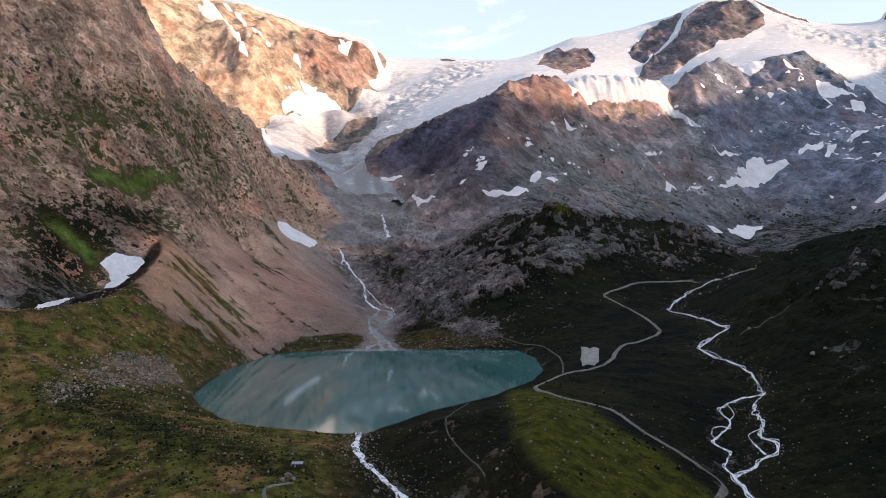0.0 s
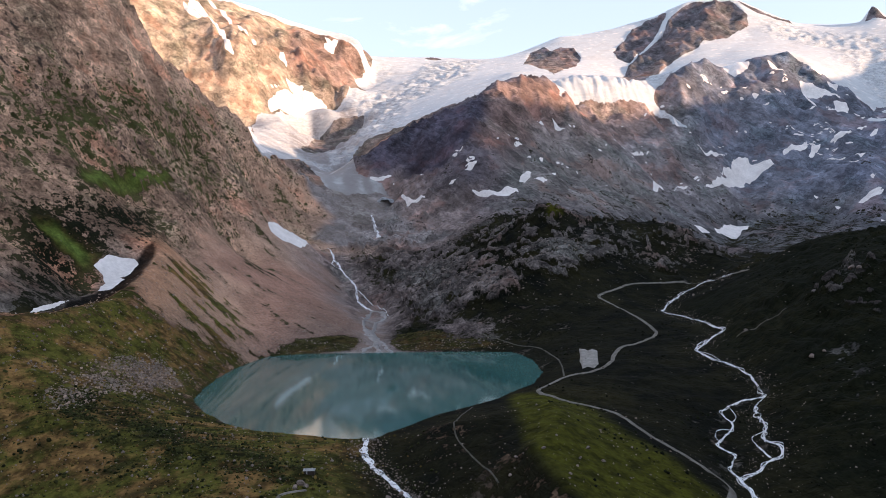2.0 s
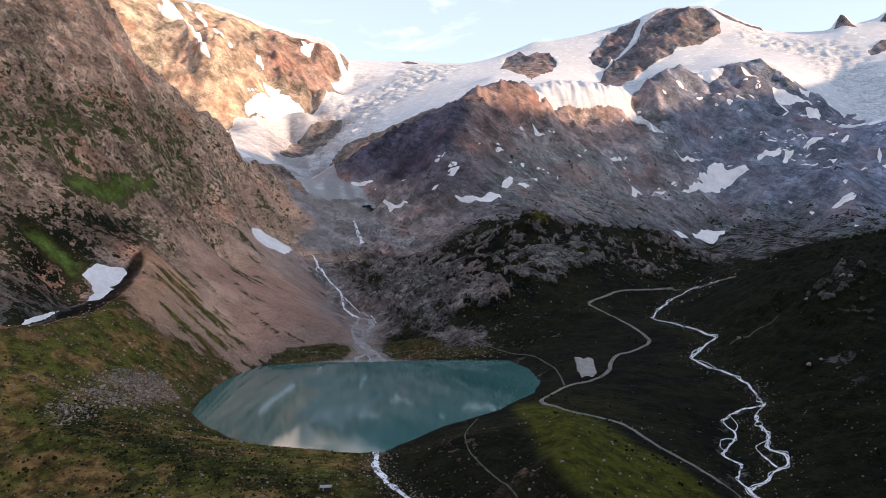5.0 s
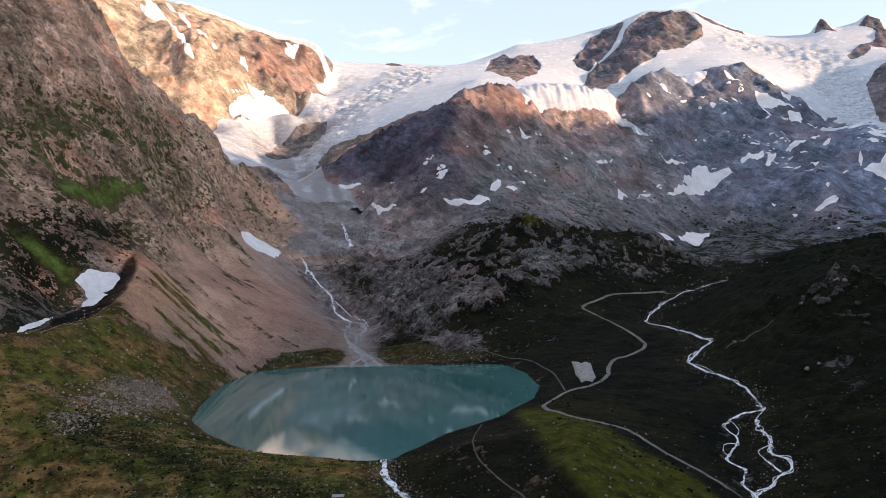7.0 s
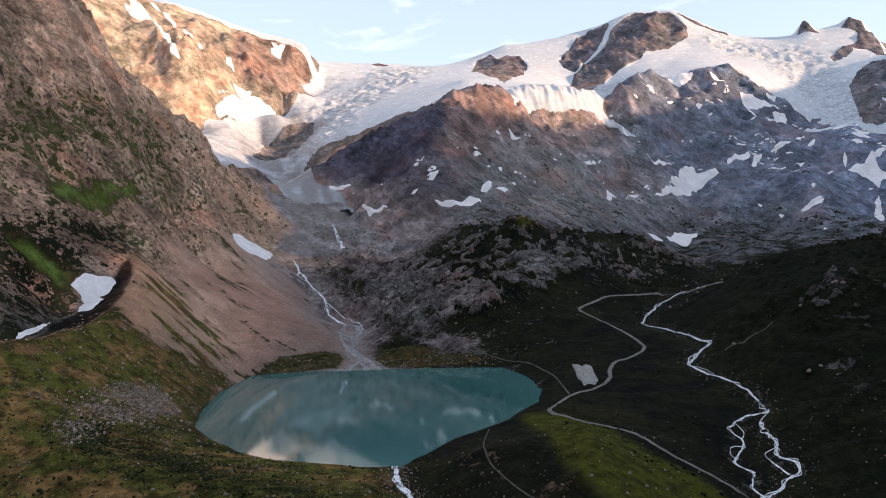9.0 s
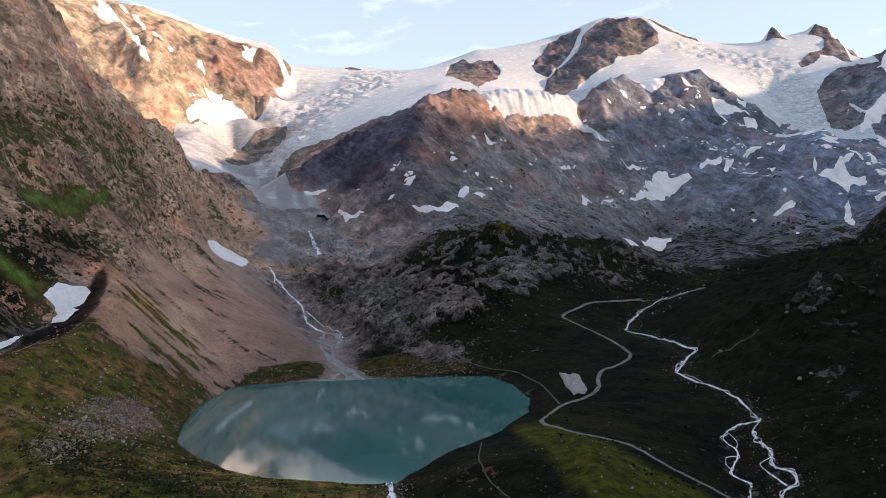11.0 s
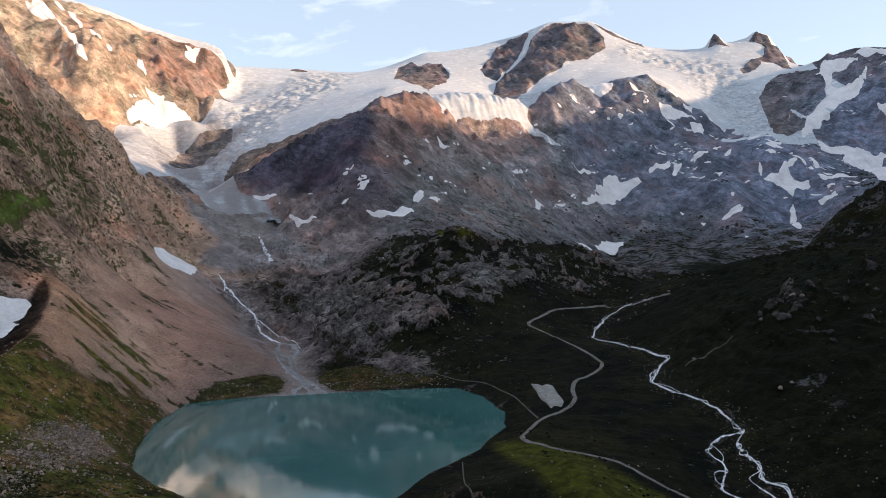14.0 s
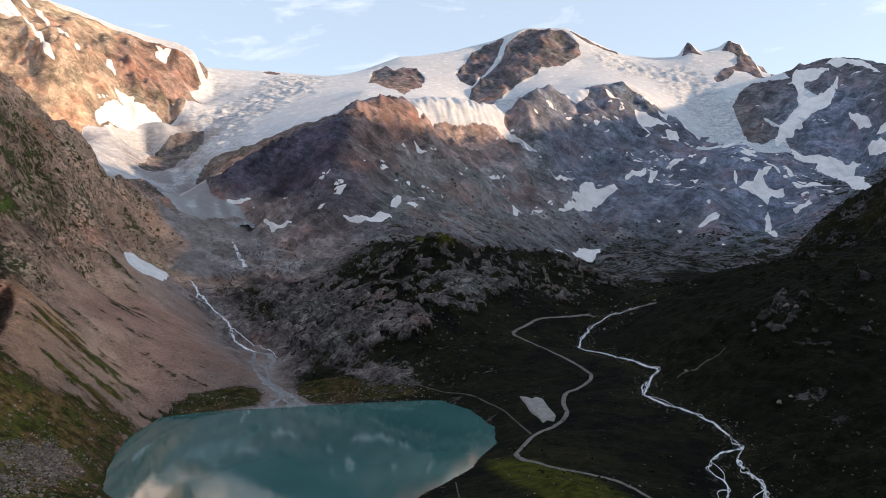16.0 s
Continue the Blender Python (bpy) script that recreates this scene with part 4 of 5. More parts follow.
HGT = base + calm * ((0.8 + 2.4 * (1 - ICE)) * (1 - 0.6 * ROCK) * fbm(X, Y, base, 60, 6, 21, 0.55, False, CELL)
                     + RUGGED * big * (0.12 + 0.88 * ROCK) * (46 * (fall - fall[ROCK > 0.5].mean()) - 2 + 0.8 * ledge + 42 * smooth(1700, 2500, RR)[:, None] * (ribs - 0.3)) * (1 - 0.93 * ICE) * (1 - 0.85 * SCREE)
                     + RR[:, None] * (STREAK - 0.5) * 0.0016 * SCREE
                     + (1 - ROCK) * (1 - ICE) * (1 - SCREE) * RUGGED * (5 + RR[:, None] / 300) * (fbm(X, Y, base, 46, 5, 73, 0.55, True, CELL) - 0.35)
                     + OUT * (3 + 8 * np.clip(lump, 0, 1)) * smooth(700, 1200, RR)[:, None] + 2.5 * OUT
                     + 2.5 * SCREE * fbm(X, Y, base, 30, 5, 71, 0.55, False, CELL)
                     + ICE * 4 + CLIFF * 20 * (fbm(X, Y * 0.25, base * 0.2 + 0.3 * X, 24, 4, 57, 0.6, True, 0.5 * CELL) - 0.3) + CREVASSED * (1 - 0.8 * CLIFF) * (32 * (fbm(X * 0.4, Y * 0.4, base * 1.3, 46, 5, 51, 0.62, True, 0.4 * CELL) - 0.3) + 13 * (fbm(X, Y, base * 0.3, 50, 4, 53, 0.6, True, 0.8 * CELL) - 0.3)))
HGT += 17 * smooth(45, 15, line_distance(X, Y, rim))
for x, y, tall, wide in TEETH:
    HGT += tall * np.maximum(0, 1 - np.hypot(X - x, Y - y) / wide)
hold = smooth(34, 10, d_lake) * smooth(16, 40, np.hypot(X + 62, Y - 590))      # the bank keeps the water in, but for the outlet
HGT = np.where(d_lake < 0, -0.4 + 0.12 * d_lake, np.maximum(HGT, 0.06 * d_lake) * hold + HGT * (1 - hold))


def height(x, y):
    """Height of the land at places."""
    i, j = index_of(np.asarray(x, float), np.asarray(y, float))
    i0, j0 = np.minimum(i.astype(int), NR - 2), j.astype(int) % NC
    j1, a, b = (j0 + 1) % NC, i - np.minimum(i.astype(int), NR - 2), j - j.astype(int)
    return (HGT[i0, j0] * (1 - b) + HGT[i0, j1] * b) * (1 - a) + (HGT[i0 + 1, j0] * (1 - b) + HGT[i0 + 1, j1] * b) * a

# courses of the roads, paths and running water
ROAD = [(458, 1182), (439, 1208), (423, 1238), (391, 1272), (339, 1261), (301, 1254), (265, 1222), (236, 1190), (248, 1145), (262, 1086), (265, 1022), (262, 988), (239, 956), (207, 931), (189, 898), (176, 858), (159, 833), (135, 809), (112, 786), (90, 756), (82, 744), (83, 726), (94, 709), (113, 694), (132, 668), (149, 612), (162, 585), (174, 556), (186, 556), (186, 545), (171, 513), (159, 499)]
LOT = [(160, 955), (165, 945), (166, 932), (172, 936), (175, 922), (167, 883), (161, 851), (153, 836), (147, 839), (140, 832), (144, 859), (146, 879), (154, 917)]
LAKESIDE_PATH = [(47, 1116), (88, 1073), (118, 1027), (128, 970), (128, 894), (115, 797)]
LOWER_PATH = [(18, 702), (1, 621), (-1, 577), (8, 543), (18, 511), (22, 495)]
TRACK = [(336, 921), (359, 903), (383, 895)]
HUT_ROAD = [(-107, 466), (-111, 481), (-107, 488), (-96, 494)]
RIVER = [(440, 1206), (432, 1226), (424, 1247), (407, 1245), (391, 1241), (373, 1229), (351, 1202), (335, 1182), (323, 1159), (318, 1138), (330, 1111), (333, 1074), (337, 1040), (335, 1000), (338, 968), (324, 954), (305, 929), (288, 904), (280, 889), (282, 861), (289, 847), (296, 835), (299, 816), (299, 792), (293, 763), (287, 736), (284, 723)]
RIVER_RIGHT = [(284, 723), (274, 717), (267, 702), (263, 681), (256, 655), (248, 641), (247, 628), (250, 618), (248, 606), (243, 599), (236, 598), (227, 591), (219, 583), (209, 579), (204, 576)]
RIVER_LEFT = [(284, 724), (273, 733), (257, 726), (239, 706), (237, 694), (239, 683), (232, 668), (220, 651), (208, 633), (211, 625), (215, 618), (210, 607), (203, 594), (204, 580)]
RIVER_LOW = [(204, 580), (204, 568), (205, 558), (206, 546), (205, 530), (203, 510)]
RIVER_ARMS = [[(305, 929), (296, 926), (284, 905), (280, 889), (286, 880), (288, 864), (290, 850)], [(254, 653), (242, 650), (238, 633), (236, 615), (236, 600)],
              [(248, 718), (249, 708), (247, 697), (238, 682)], [(232, 668), (220, 663), (212, 649), (212, 639)]]
FALL = [(-154, 2059), (-147, 2025), (-139, 1972), (-127, 1900)]
STREAM = [(-244, 1863), (-230, 1829), (-223, 1795), (-209, 1765), (-201, 1728), (-189, 1701), (-171, 1660), (-160, 1623), (-156, 1586), (-149, 1546), (-134, 1503), (-118, 1468)]
STREAM_ARMS = [[(-223, 1795), (-221, 1740), (-212, 1722), (-200, 1717)], [(-159, 1608), (-144, 1582), (-132, 1541), (-122, 1514), (-103, 1473), (-85, 1390)]]
FAN_ARMS = [[(-118, 1468), (-124, 1374), (-117, 1255), (-103, 1190), (-94, 1134), (-104, 1089), (-106, 1070)], [(-118, 1468), (-91, 1388), (-105, 1327), (-100, 1211), (-85, 1139), (-75, 1097), (-66, 1066)],
            [(-117, 1255), (-103, 1207), (-91, 1133), (-88, 1091), (-87, 1068)]]
OUTLET_STREAM = [(-67, 609), (-67, 581), (-59, 558), (-48, 538), (-35, 518), (-27, 503)]



def grid_mesh(name, mask, mat, lift=None):
    """The faces of the land where mask holds, as one mesh; lift raises its points."""
    a = np.arange(NR * NC).reshape(NR, NC)
    quads = np.stack([a[:-1], a[1:], np.roll(a, -1, 1)[1:], np.roll(a, -1, 1)[:-1]], -1)[mask]
    quads = quads[:, ::-1]
    used, inv = np.unique(quads, return_inverse=True)
    me = bpy.data.meshes.new(name)
    me.vertices.add(len(used))
    z = HGT.ravel()[used] + (0 if lift is None else lift.ravel()[used])
    me.vertices.foreach_set("co", np.column_stack([X.ravel()[used], Y.ravel()[used], z]).astype(np.float32).ravel())
    me.loops.add(quads.size)
    me.loops.foreach_set("vertex_index", inv.ravel().astype(np.int32))
    me.polygons.add(len(quads))
    me.polygons.foreach_set("loop_start", np.arange(0, quads.size, 4, dtype=np.int32))
    me.polygons.foreach_set("use_smooth", np.full(len(quads), True))
    if lift is None:
        for key, data in (("tone", TONE), ("cover", COVER), ("herb", HERB), ("lay", LAY)):
            col = me.color_attributes.new(key, "FLOAT_COLOR", "POINT")
            col.data.foreach_set("color", data.reshape(-1, 4)[used].astype(np.float32).ravel())
    me.update(calc_edges=True)
    me.materials.append(mat)
    return new(name, me)


grass = MIXED[..., 3] + 0.75 * LUSH_LIT + 0.4 * MEADOW + 0.26 * BUSH_SHADE + 0.02 * BUSH_SHADE * (X < -400) * (Y > 780) - 0.22 * ROCK * (1 - LUSH_LIT) - 0.5 * SCREE - (0.20 + 0.30 * (X > 150) * (Y < 1150)) * BOULDERS * (Y < 1150)
grass -= 0.5 * smooth(380, 560, HGT) + 0.12 * smooth(9, 1, d_lake)
BED = np.zeros(X.shape)
for line in (RIVER, RIVER_RIGHT, RIVER_LEFT, RIVER_LOW, STREAM, OUTLET_STREAM, *RIVER_ARMS):
    BED = np.maximum(BED, smooth(10, 3, line_distance(X, Y, line)))
grass += 0.12 * SHORE_MEADOW + 0.35 * MOUNDS
grass -= 2 * TROUGH_SHADE + 0.25 * BED + 0.3 * BLOCKS
# the trough's shade is painted by darkening the ground tone
MIXED[..., :3] *= (1 - 0.9 * TROUGH_SHADE)[..., None]
grass = grass * (1 - OUT) + np.minimum(grass, 0.22) * OUT
MIXED[..., :3] += (np.array((0.135, 0.113, 0.105)) - MIXED[..., :3]) * (0.85 * OUT * (1 - SOFT("spur")))[..., None]
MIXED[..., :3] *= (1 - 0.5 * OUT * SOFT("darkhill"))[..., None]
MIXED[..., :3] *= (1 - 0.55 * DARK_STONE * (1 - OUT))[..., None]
for mask, tone in ((GREY, (0.265, 0.238, 0.228)), (0.85 * REDDISH * SCREE, (0.37, 0.20, 0.145))):
    MIXED[..., :3] += (np.array(tone) - MIXED[..., :3]) * mask[..., None]
# the dome's left flank, its bluish shade painted in; then rock of another kind: the rust-coloured dome, the pale pink
# slabs under the ice cliff, the dark foot of the scree, the red crag
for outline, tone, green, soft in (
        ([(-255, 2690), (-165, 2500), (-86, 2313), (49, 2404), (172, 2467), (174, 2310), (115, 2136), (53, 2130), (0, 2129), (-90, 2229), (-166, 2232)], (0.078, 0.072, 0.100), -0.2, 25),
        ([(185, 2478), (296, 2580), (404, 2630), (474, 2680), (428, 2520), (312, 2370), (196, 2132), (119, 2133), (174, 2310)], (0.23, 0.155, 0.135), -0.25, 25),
        ([(483, 2690), (671, 2980), (841, 3040), (863, 2928), (729, 2813), (555, 2527), (449, 2453), (432, 2519)], (0.34, 0.25, 0.225), -0.3, 25),
        ([(311, 2364), (446, 2444), (576, 2540), (653, 2498), (710, 2401), (430, 2051), (270, 1975), (180, 2025)], (0.215, 0.20, 0.19), 0.08, 40),
        ([(-265, 1010), (-235, 1180), (-165, 1330), (-110, 1280), (-120, 1100), (-180, 1085), (-245, 1055)], (0.18, 0.122, 0.098), 0.1, 45),
        ([(-620, 3546), (-609, 3797), (-553, 3900), (-443, 3920), (-354, 3920), (-290, 3940), (-252, 3955), (-299, 3828), (-390, 3581), (-461, 3480), (-525, 3463), (-582, 3447)], (0.25, 0.168, 0.14), 0, 15)):
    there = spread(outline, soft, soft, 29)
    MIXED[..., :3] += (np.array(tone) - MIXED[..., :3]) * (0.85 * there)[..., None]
    grass += green * there
grass += 0.42 * DARK_STONE * (1 - OUT) - 0.8 * GREY
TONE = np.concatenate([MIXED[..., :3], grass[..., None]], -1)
COVER = np.stack([np.maximum(SCREE, GREY * (Y < 1500)), ICE, LUSH_LIT, BOULDERS], -1)
HERB = np.stack([MEADOW, BUSH_SHADE, STREAK, DIRT_AND_SHADE], -1)
VIEW_FADE = smooth(1000, 2300, RR)[:, None] + 0 * X
LAY = np.stack([VIEW_FADE, OUT, SOFT("spur"), CREVASSED * (1 - CLIFF)], -1)
LAND_NAMES = {
    "ground": ("ground", "dark alpine valley floor of grass, stones and gravel", "ground"),
    "spur": ("mountain", "steep brown rock slope with green grassy ledges in shade", "mountain"),
    "sunwall": ("mountain", "ochre rock wall lit by the evening sun", "mountain"),
    "moraine": ("moraine", "lateral moraine ridge of pale scree and olive grass", "moraine"),
    "midhill": ("hill", "dark grassy hill with pale rock outcrops", "hill"),
    "knob": ("mountain", "reddish brown rock dome below the hanging glacier", "mountain"),
    "glacier": ("glacier", "white crevassed glacier with a grey dirty tongue", "glacier"),
    "summit": ("mountain", "snow-covered summit with bare brown rock faces", "mountain"),
    "crown": ("mountain", "dark craggy mountain with old snow patches", "mountain"),
    "rightwall": ("mountain", "dark rock mountain, tinted blue for shade and haze, streaked with snow gullies", "mountain"),
    "darkhill": ("hill", "very dark grassy hillside above the river", "hill"),
}
owner = np.where((ICE > 0.5) & np.isin(OWNER, [OWNERS.index(o) for o in ("summit", "knob", "sunwall", "crown", "rightwall", "ground")]), OWNERS.index("glacier"), OWNER)
owner = np.where((ICE < 0.5) & (owner == OWNERS.index("glacier")), OWNERS.index("summit"), owner)[:-1]
quad_z, quad_x, quad_y = HGT[:-1], X[:-1], Y[:-1]
near_brink = line_distance(quad_x, quad_y, dict(LINES)["brink"]) < 150
PARTS = {
    "glacier": [("tongue", (quad_z < 500) & (quad_x < 200), "grey dirty ice, its left side greyed for shade"), ("ice_cliff", near_brink, "fluted ice cliff"),
                ("snowfield", quad_x > 950, ""), ("icefall", quad_z > -999, "crevassed ice")],
    "moraine": [("scree_slope", SCREE[:-1] > 0.5, "bare pinkish scree"), ("trough", TROUGH_SHADE[:-1] > 0.5, "gravel darkened with painted shade"), ("grass_slope", quad_z > -999, "")],
}
for number, key in enumerate(OWNERS):
    mask = owner == number
    name, label, kind_word = LAND_NAMES[key]
    if key not in PARTS:
        tagged(grid_mesh(name, mask, m_land), label, kind_word, kind="structure" if key == "ground" else "")
        continue
    whole = tagged(new(name), label, kind_word)
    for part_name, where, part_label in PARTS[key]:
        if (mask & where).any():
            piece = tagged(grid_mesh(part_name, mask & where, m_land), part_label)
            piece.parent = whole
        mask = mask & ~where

# the lake: one sheet of milky water, a little wider than its shore
bm = bmesh.new()
shore = densify(np.array(LAKE_SHORE + LAKE_SHORE[:1], float), 8.0)[:-1]
mid = shore.mean(0)
bm.faces.new([bm.verts.new((*(mid + (p - mid) * (1 + 0.05 * min(1, max(0, math.hypot(p[0] + 65, p[1] - 607) / 40 - 0.6)))), 0.0)) for p in shore])
bmesh.ops.triangulate(bm, faces=bm.faces[:])
me = bpy.data.meshes.new("lake")
bm.to_mesh(me)
me.materials.append(m_water)
tagged(new("lake", me), "calm milky turquoise glacier lake reflecting the sky", "lake", kind="structure")


# ---- old snow lying on the slopes ----
def snow_patch(*outline):
    """A patch of old snow: thickest in its middle, thinning out into the ground at an uneven edge."""
    p = np.asarray(outline[0], float)
    far = np.hypot(*(p.mean(0) - (CX, CY)))
    m = 0.02 * far
    q = np.roll(p, -1, 0)
    ragged = min(0.006 * far, 0.3 * abs((p[:, 0] * q[:, 1] - q[:, 0] * p[:, 1]).sum()) / np.linalg.norm(q - p, axis=1).sum() * 2)
    near = (X > p[:, 0].min() - m) & (X < p[:, 0].max() + m) & (Y > p[:, 1].min() - m) & (Y < p[:, 1].max() + m)
    d = np.full(X.shape, 1e3)
    x, y = X[near], Y[near]
    d[near] = edge_distance(x, y, p) + ragged * fbm(x, y, 0 * x, 0.018 * far, 5, 77, 0.6)
    deep = np.clip(-d * 0.18, -2.5, 0.0012 * far)
    faces = (d[:-1] < 0.006 * far) & (d[1:] < 0.006 * far)
    faces &= np.roll(faces, -1, 1)
    if faces.any():
        tagged(grid_mesh("snow_patch", faces, m_snow, deep), "patch of old white snow lying on rock", "snow patch", "old snow patches")


def snow_gully(line, width):
    """Old snow left in a gully: a strip of uneven width that thins to a point."""
    c = densify(np.array(line, float), 30.0)
    run = np.gradient(c, axis=0)
    side = np.column_stack([run[:, 1], -run[:, 0]]) / (np.linalg.norm(run, axis=1)[:, None] + 1e-9)
    u = np.linspace(0, 1, len(c))
    half = (0.5 * width * (0.35 + 0.65 * np.sin(math.pi * (0.12 + 0.84 * u)) + 0.25 * np.sin(17 * u + width)))[:, None]
    snow_patch(np.vstack([c + side * half, (c - side * half)[::-1]]))


for width, *line in ((44, (-1024, 3593), (-977, 3520), (-943, 3497), (-909, 3479)), (30, (-909, 3479), (-871, 3434), (-839, 3402), (-784, 3253), (-762, 3237)),
                     (24, (-1032, 3522), (-986, 3471), (-957, 3469), (-925, 3474)), (28, (-979, 3716), (-935, 3638), (-897, 3624), (-852, 3553), (-814, 3494)),
                     (28, (-791, 3486), (-759, 3469), (-734, 3465), (-701, 3374)), (24, (-624, 3544), (-605, 3501), (-596, 3459), (-583, 3450)),
                     (18, (1784, 2738), (1799, 2721), (1803, 2683)), (16, (1838, 2699), (1834, 2670), (1790, 2606))):
    snow_gully(line, width)
snow_patch([(-466, 3865), (-435, 3853), (-392, 3878), (-415, 3840), (-439, 3819)])
snow_patch([(-583, 3412), (-549, 3447), (-519, 3450), (-518, 3427), (-562, 3405)])
snow_patch([(1464, 3155), (1475, 3110), (1497, 3078), (1489, 3046), (1472, 3096)])
snow_patch([(1332, 3136), (1367, 3128), (1412, 3120), (1372, 3119)])
snow_patch([(1699, 2903), (1739, 2897), (1752, 2872), (1712, 2872)])
snow_patch([(1705, 2797), (1750, 2806), (1792, 2781), (1739, 2779)])
snow_patch([(1702, 2766), (1727, 2768), (1741, 2763), (1700, 2744)])
snow_patch([(1570, 2929), (1619, 2938), (1578, 2903)])
snow_patch([(1491, 3200), (1517, 3180), (1552, 3156), (1615, 3141), (1620, 3108), (1522, 3099), (1475, 3121)])
snow_patch([(1570, 3082), (1601, 3054), (1589, 3008), (1555, 3034)])
snow_patch([(1218, 3275), (1247, 3223), (1282, 3236), (1314, 3254), (1303, 3314), (1261, 3333)])
snow_patch([(1380, 3240), (1418, 3220), (1440, 3206), (1389, 3208)])
snow_patch([(1557, 3255), (1612, 3245), (1594, 3225), (1552, 3238)])
snow_patch([(1610, 3210), (1662, 3219), (1629, 3184), (1603, 3180)])
snow_patch([(963, 2856), (996, 2850), (1072, 2876), (1011, 2834), (976, 2823)])
snow_patch([(1113, 2881), (1147, 2883), (1151, 2865), (1214, 2843), (1214, 2809), (1169, 2816), (1112, 2807), (1089, 2779), (1001, 2710), (910, 2656), (1039, 2780), (999, 2761), (1057, 2823)])
snow_patch([(1263, 2856), (1379, 2888), (1352, 2861), (1300, 2845)])
snow_patch([(1460, 2869), (1534, 2875), (1475, 2841), (1441, 2845)])
snow_patch([(765, 2348), (795, 2352), (802, 2300), (761, 2261)])
snow_patch([(846, 2396), (952, 2548), (1008, 2543), (940, 2429), (876, 2384), (839, 2355)])
snow_patch([(1307, 2452), (1377, 2438), (1425, 2458), (1365, 2417), (1317, 2431)])
snow_patch([(705, 2536), (751, 2605), (744, 2548), (692, 2453), (686, 2467)])
snow_patch([(739, 2534), (826, 2635), (858, 2640), (791, 2591)])
snow_patch([(324, 2443), (345, 2458), (352, 2442), (333, 2421)])
snow_patch([(382, 2498), (403, 2489), (424, 2477), (392, 2476)])
snow_patch([(430, 2498), (449, 2489), (436, 2484)])
snow_patch([(97, 2004), (127, 1987), (161, 1976), (184, 1991), (210, 2004), (213, 1986), (180, 1961), (145, 1963), (113, 1984)])
snow_patch([(219, 2046), (252, 2105), (266, 2109), (256, 2077), (227, 2042)])
snow_patch([(83, 2059), (116, 2074), (125, 2072), (99, 2052)])
snow_patch([(-78, 2135), (-46, 2062), (-9, 2048), (-32, 2043), (-61, 2057)])
snow_patch([(-184, 2231), (-143, 2230), (-102, 2237), (-112, 2228), (-150, 2220)])
snow_patch([(425, 2342), (430, 2320), (425, 2325)])
snow_patch([(1154, 3129), (1172, 3112), (1150, 3094), (1132, 3103)])
snow_patch([(-635, 3264), (-590, 3347), (-549, 3410), (-463, 3458), (-409, 3463), (-485, 3386), (-566, 3317), (-623, 3235)])
snow_patch([(-570, 3422), (-534, 3445), (-509, 3441), (-541, 3417)])
snow_patch([(-618, 3513), (-585, 3476), (-591, 3450), (-619, 3467)])
snow_patch([(-465, 3821), (-400, 3885), (-422, 3816), (-447, 3785)])
snow_patch([(-653, 3305), (-603, 3345), (-571, 3371), (-610, 3330)])
snow_patch([(-347, 1697), (-336, 1732), (-307, 1776), (-270, 1771), (-280, 1697), (-310, 1666), (-334, 1661)])
snow_patch([(-442, 1039), (-438, 1062), (-426, 1080), (-410, 1096), (-401, 1087), (-402, 1056), (-412, 1042), (-402, 1037), (-408, 1002), (-423, 1004), (-422, 1026), (-429, 1035)])
snow_patch([(-408, 769), (-431, 856), (-430, 941), (-426, 899), (-421, 837)])
snow_patch([(-684, 3119), (-592, 2779), (-521, 2519), (-476, 2467), (-426, 2082), (-429, 1968)])
snow_patch([(2461, 3434), (2480, 3359), (2538, 3279), (2482, 3269), (2405, 3288), (2334, 3219), (2325, 3173), (2375, 3126), (2455, 3167), (2510, 3191), (2407, 3101), (2327, 3036), (2270, 3020), (2217, 3058), (2203, 3094), (2186, 3034), (2084, 2997), (1896, 2843), (2082, 3067), (2199, 3126), (2266, 3154), (2359, 3280), (2398, 3375)])
snow_patch([(2559, 3378), (2673, 3326), (2705, 3222), (2618, 3064), (2642, 3188), (2623, 3270), (2546, 3325)])
snow_patch([(2314, 2925), (2297, 2784), (2273, 2741), (2264, 2808), (2281, 2857)])
snow_patch([(2204, 2677), (2211, 2616), (2184, 2529), (2128, 2473), (2175, 2656), (2190, 2685)])
snow_patch([(2261, 2689), (2257, 2603), (2233, 2579), (2232, 2687)])
snow_patch([(1997, 2870), (2030, 2783), (2125, 2774), (2120, 2710), (2159, 2724), (2155, 2683), (2117, 2664), (1891, 2371), (1819, 2252), (1782, 2249), (1836, 2371), (1922, 2537), (1952, 2659), (2011, 2745), (1962, 2762), (1940, 2781)])
snow_patch([(1725, 2699), (1814, 2724), (1716, 2665), (1708, 2624), (1749, 2601), (1734, 2564), (1671, 2560), (1630, 2521), (1610, 2486), (1394, 2161), (1360, 2107), (1410, 2218), (1583, 2478), (1634, 2533), (1641, 2581), (1583, 2629), (1657, 2649), (1701, 2677)])
snow_patch([(1670, 2450), (1732, 2440), (1716, 2410), (1641, 2390)])
snow_patch([(1311, 2453), (1406, 2449), (1422, 2448), (1326, 2424)])
snow_patch([(1160, 3126), (1185, 3123), (1158, 3095)])
snow_patch([(1261, 3107), (1291, 3103), (1261, 3082)])
snow_patch([(1454, 3051), (1484, 3038), (1453, 3026)])
snow_patch([(1485, 2932), (1500, 2917), (1477, 2904)])
snow_patch([(1257, 2625), (1269, 2601), (1254, 2597)])
snow_patch([(1270, 2509), (1277, 2486), (1264, 2481)])
snow_patch([(1275, 2268), (1275, 2236), (1244, 2207)])
snow_patch([(1466, 2727), (1481, 2707), (1456, 2693)])
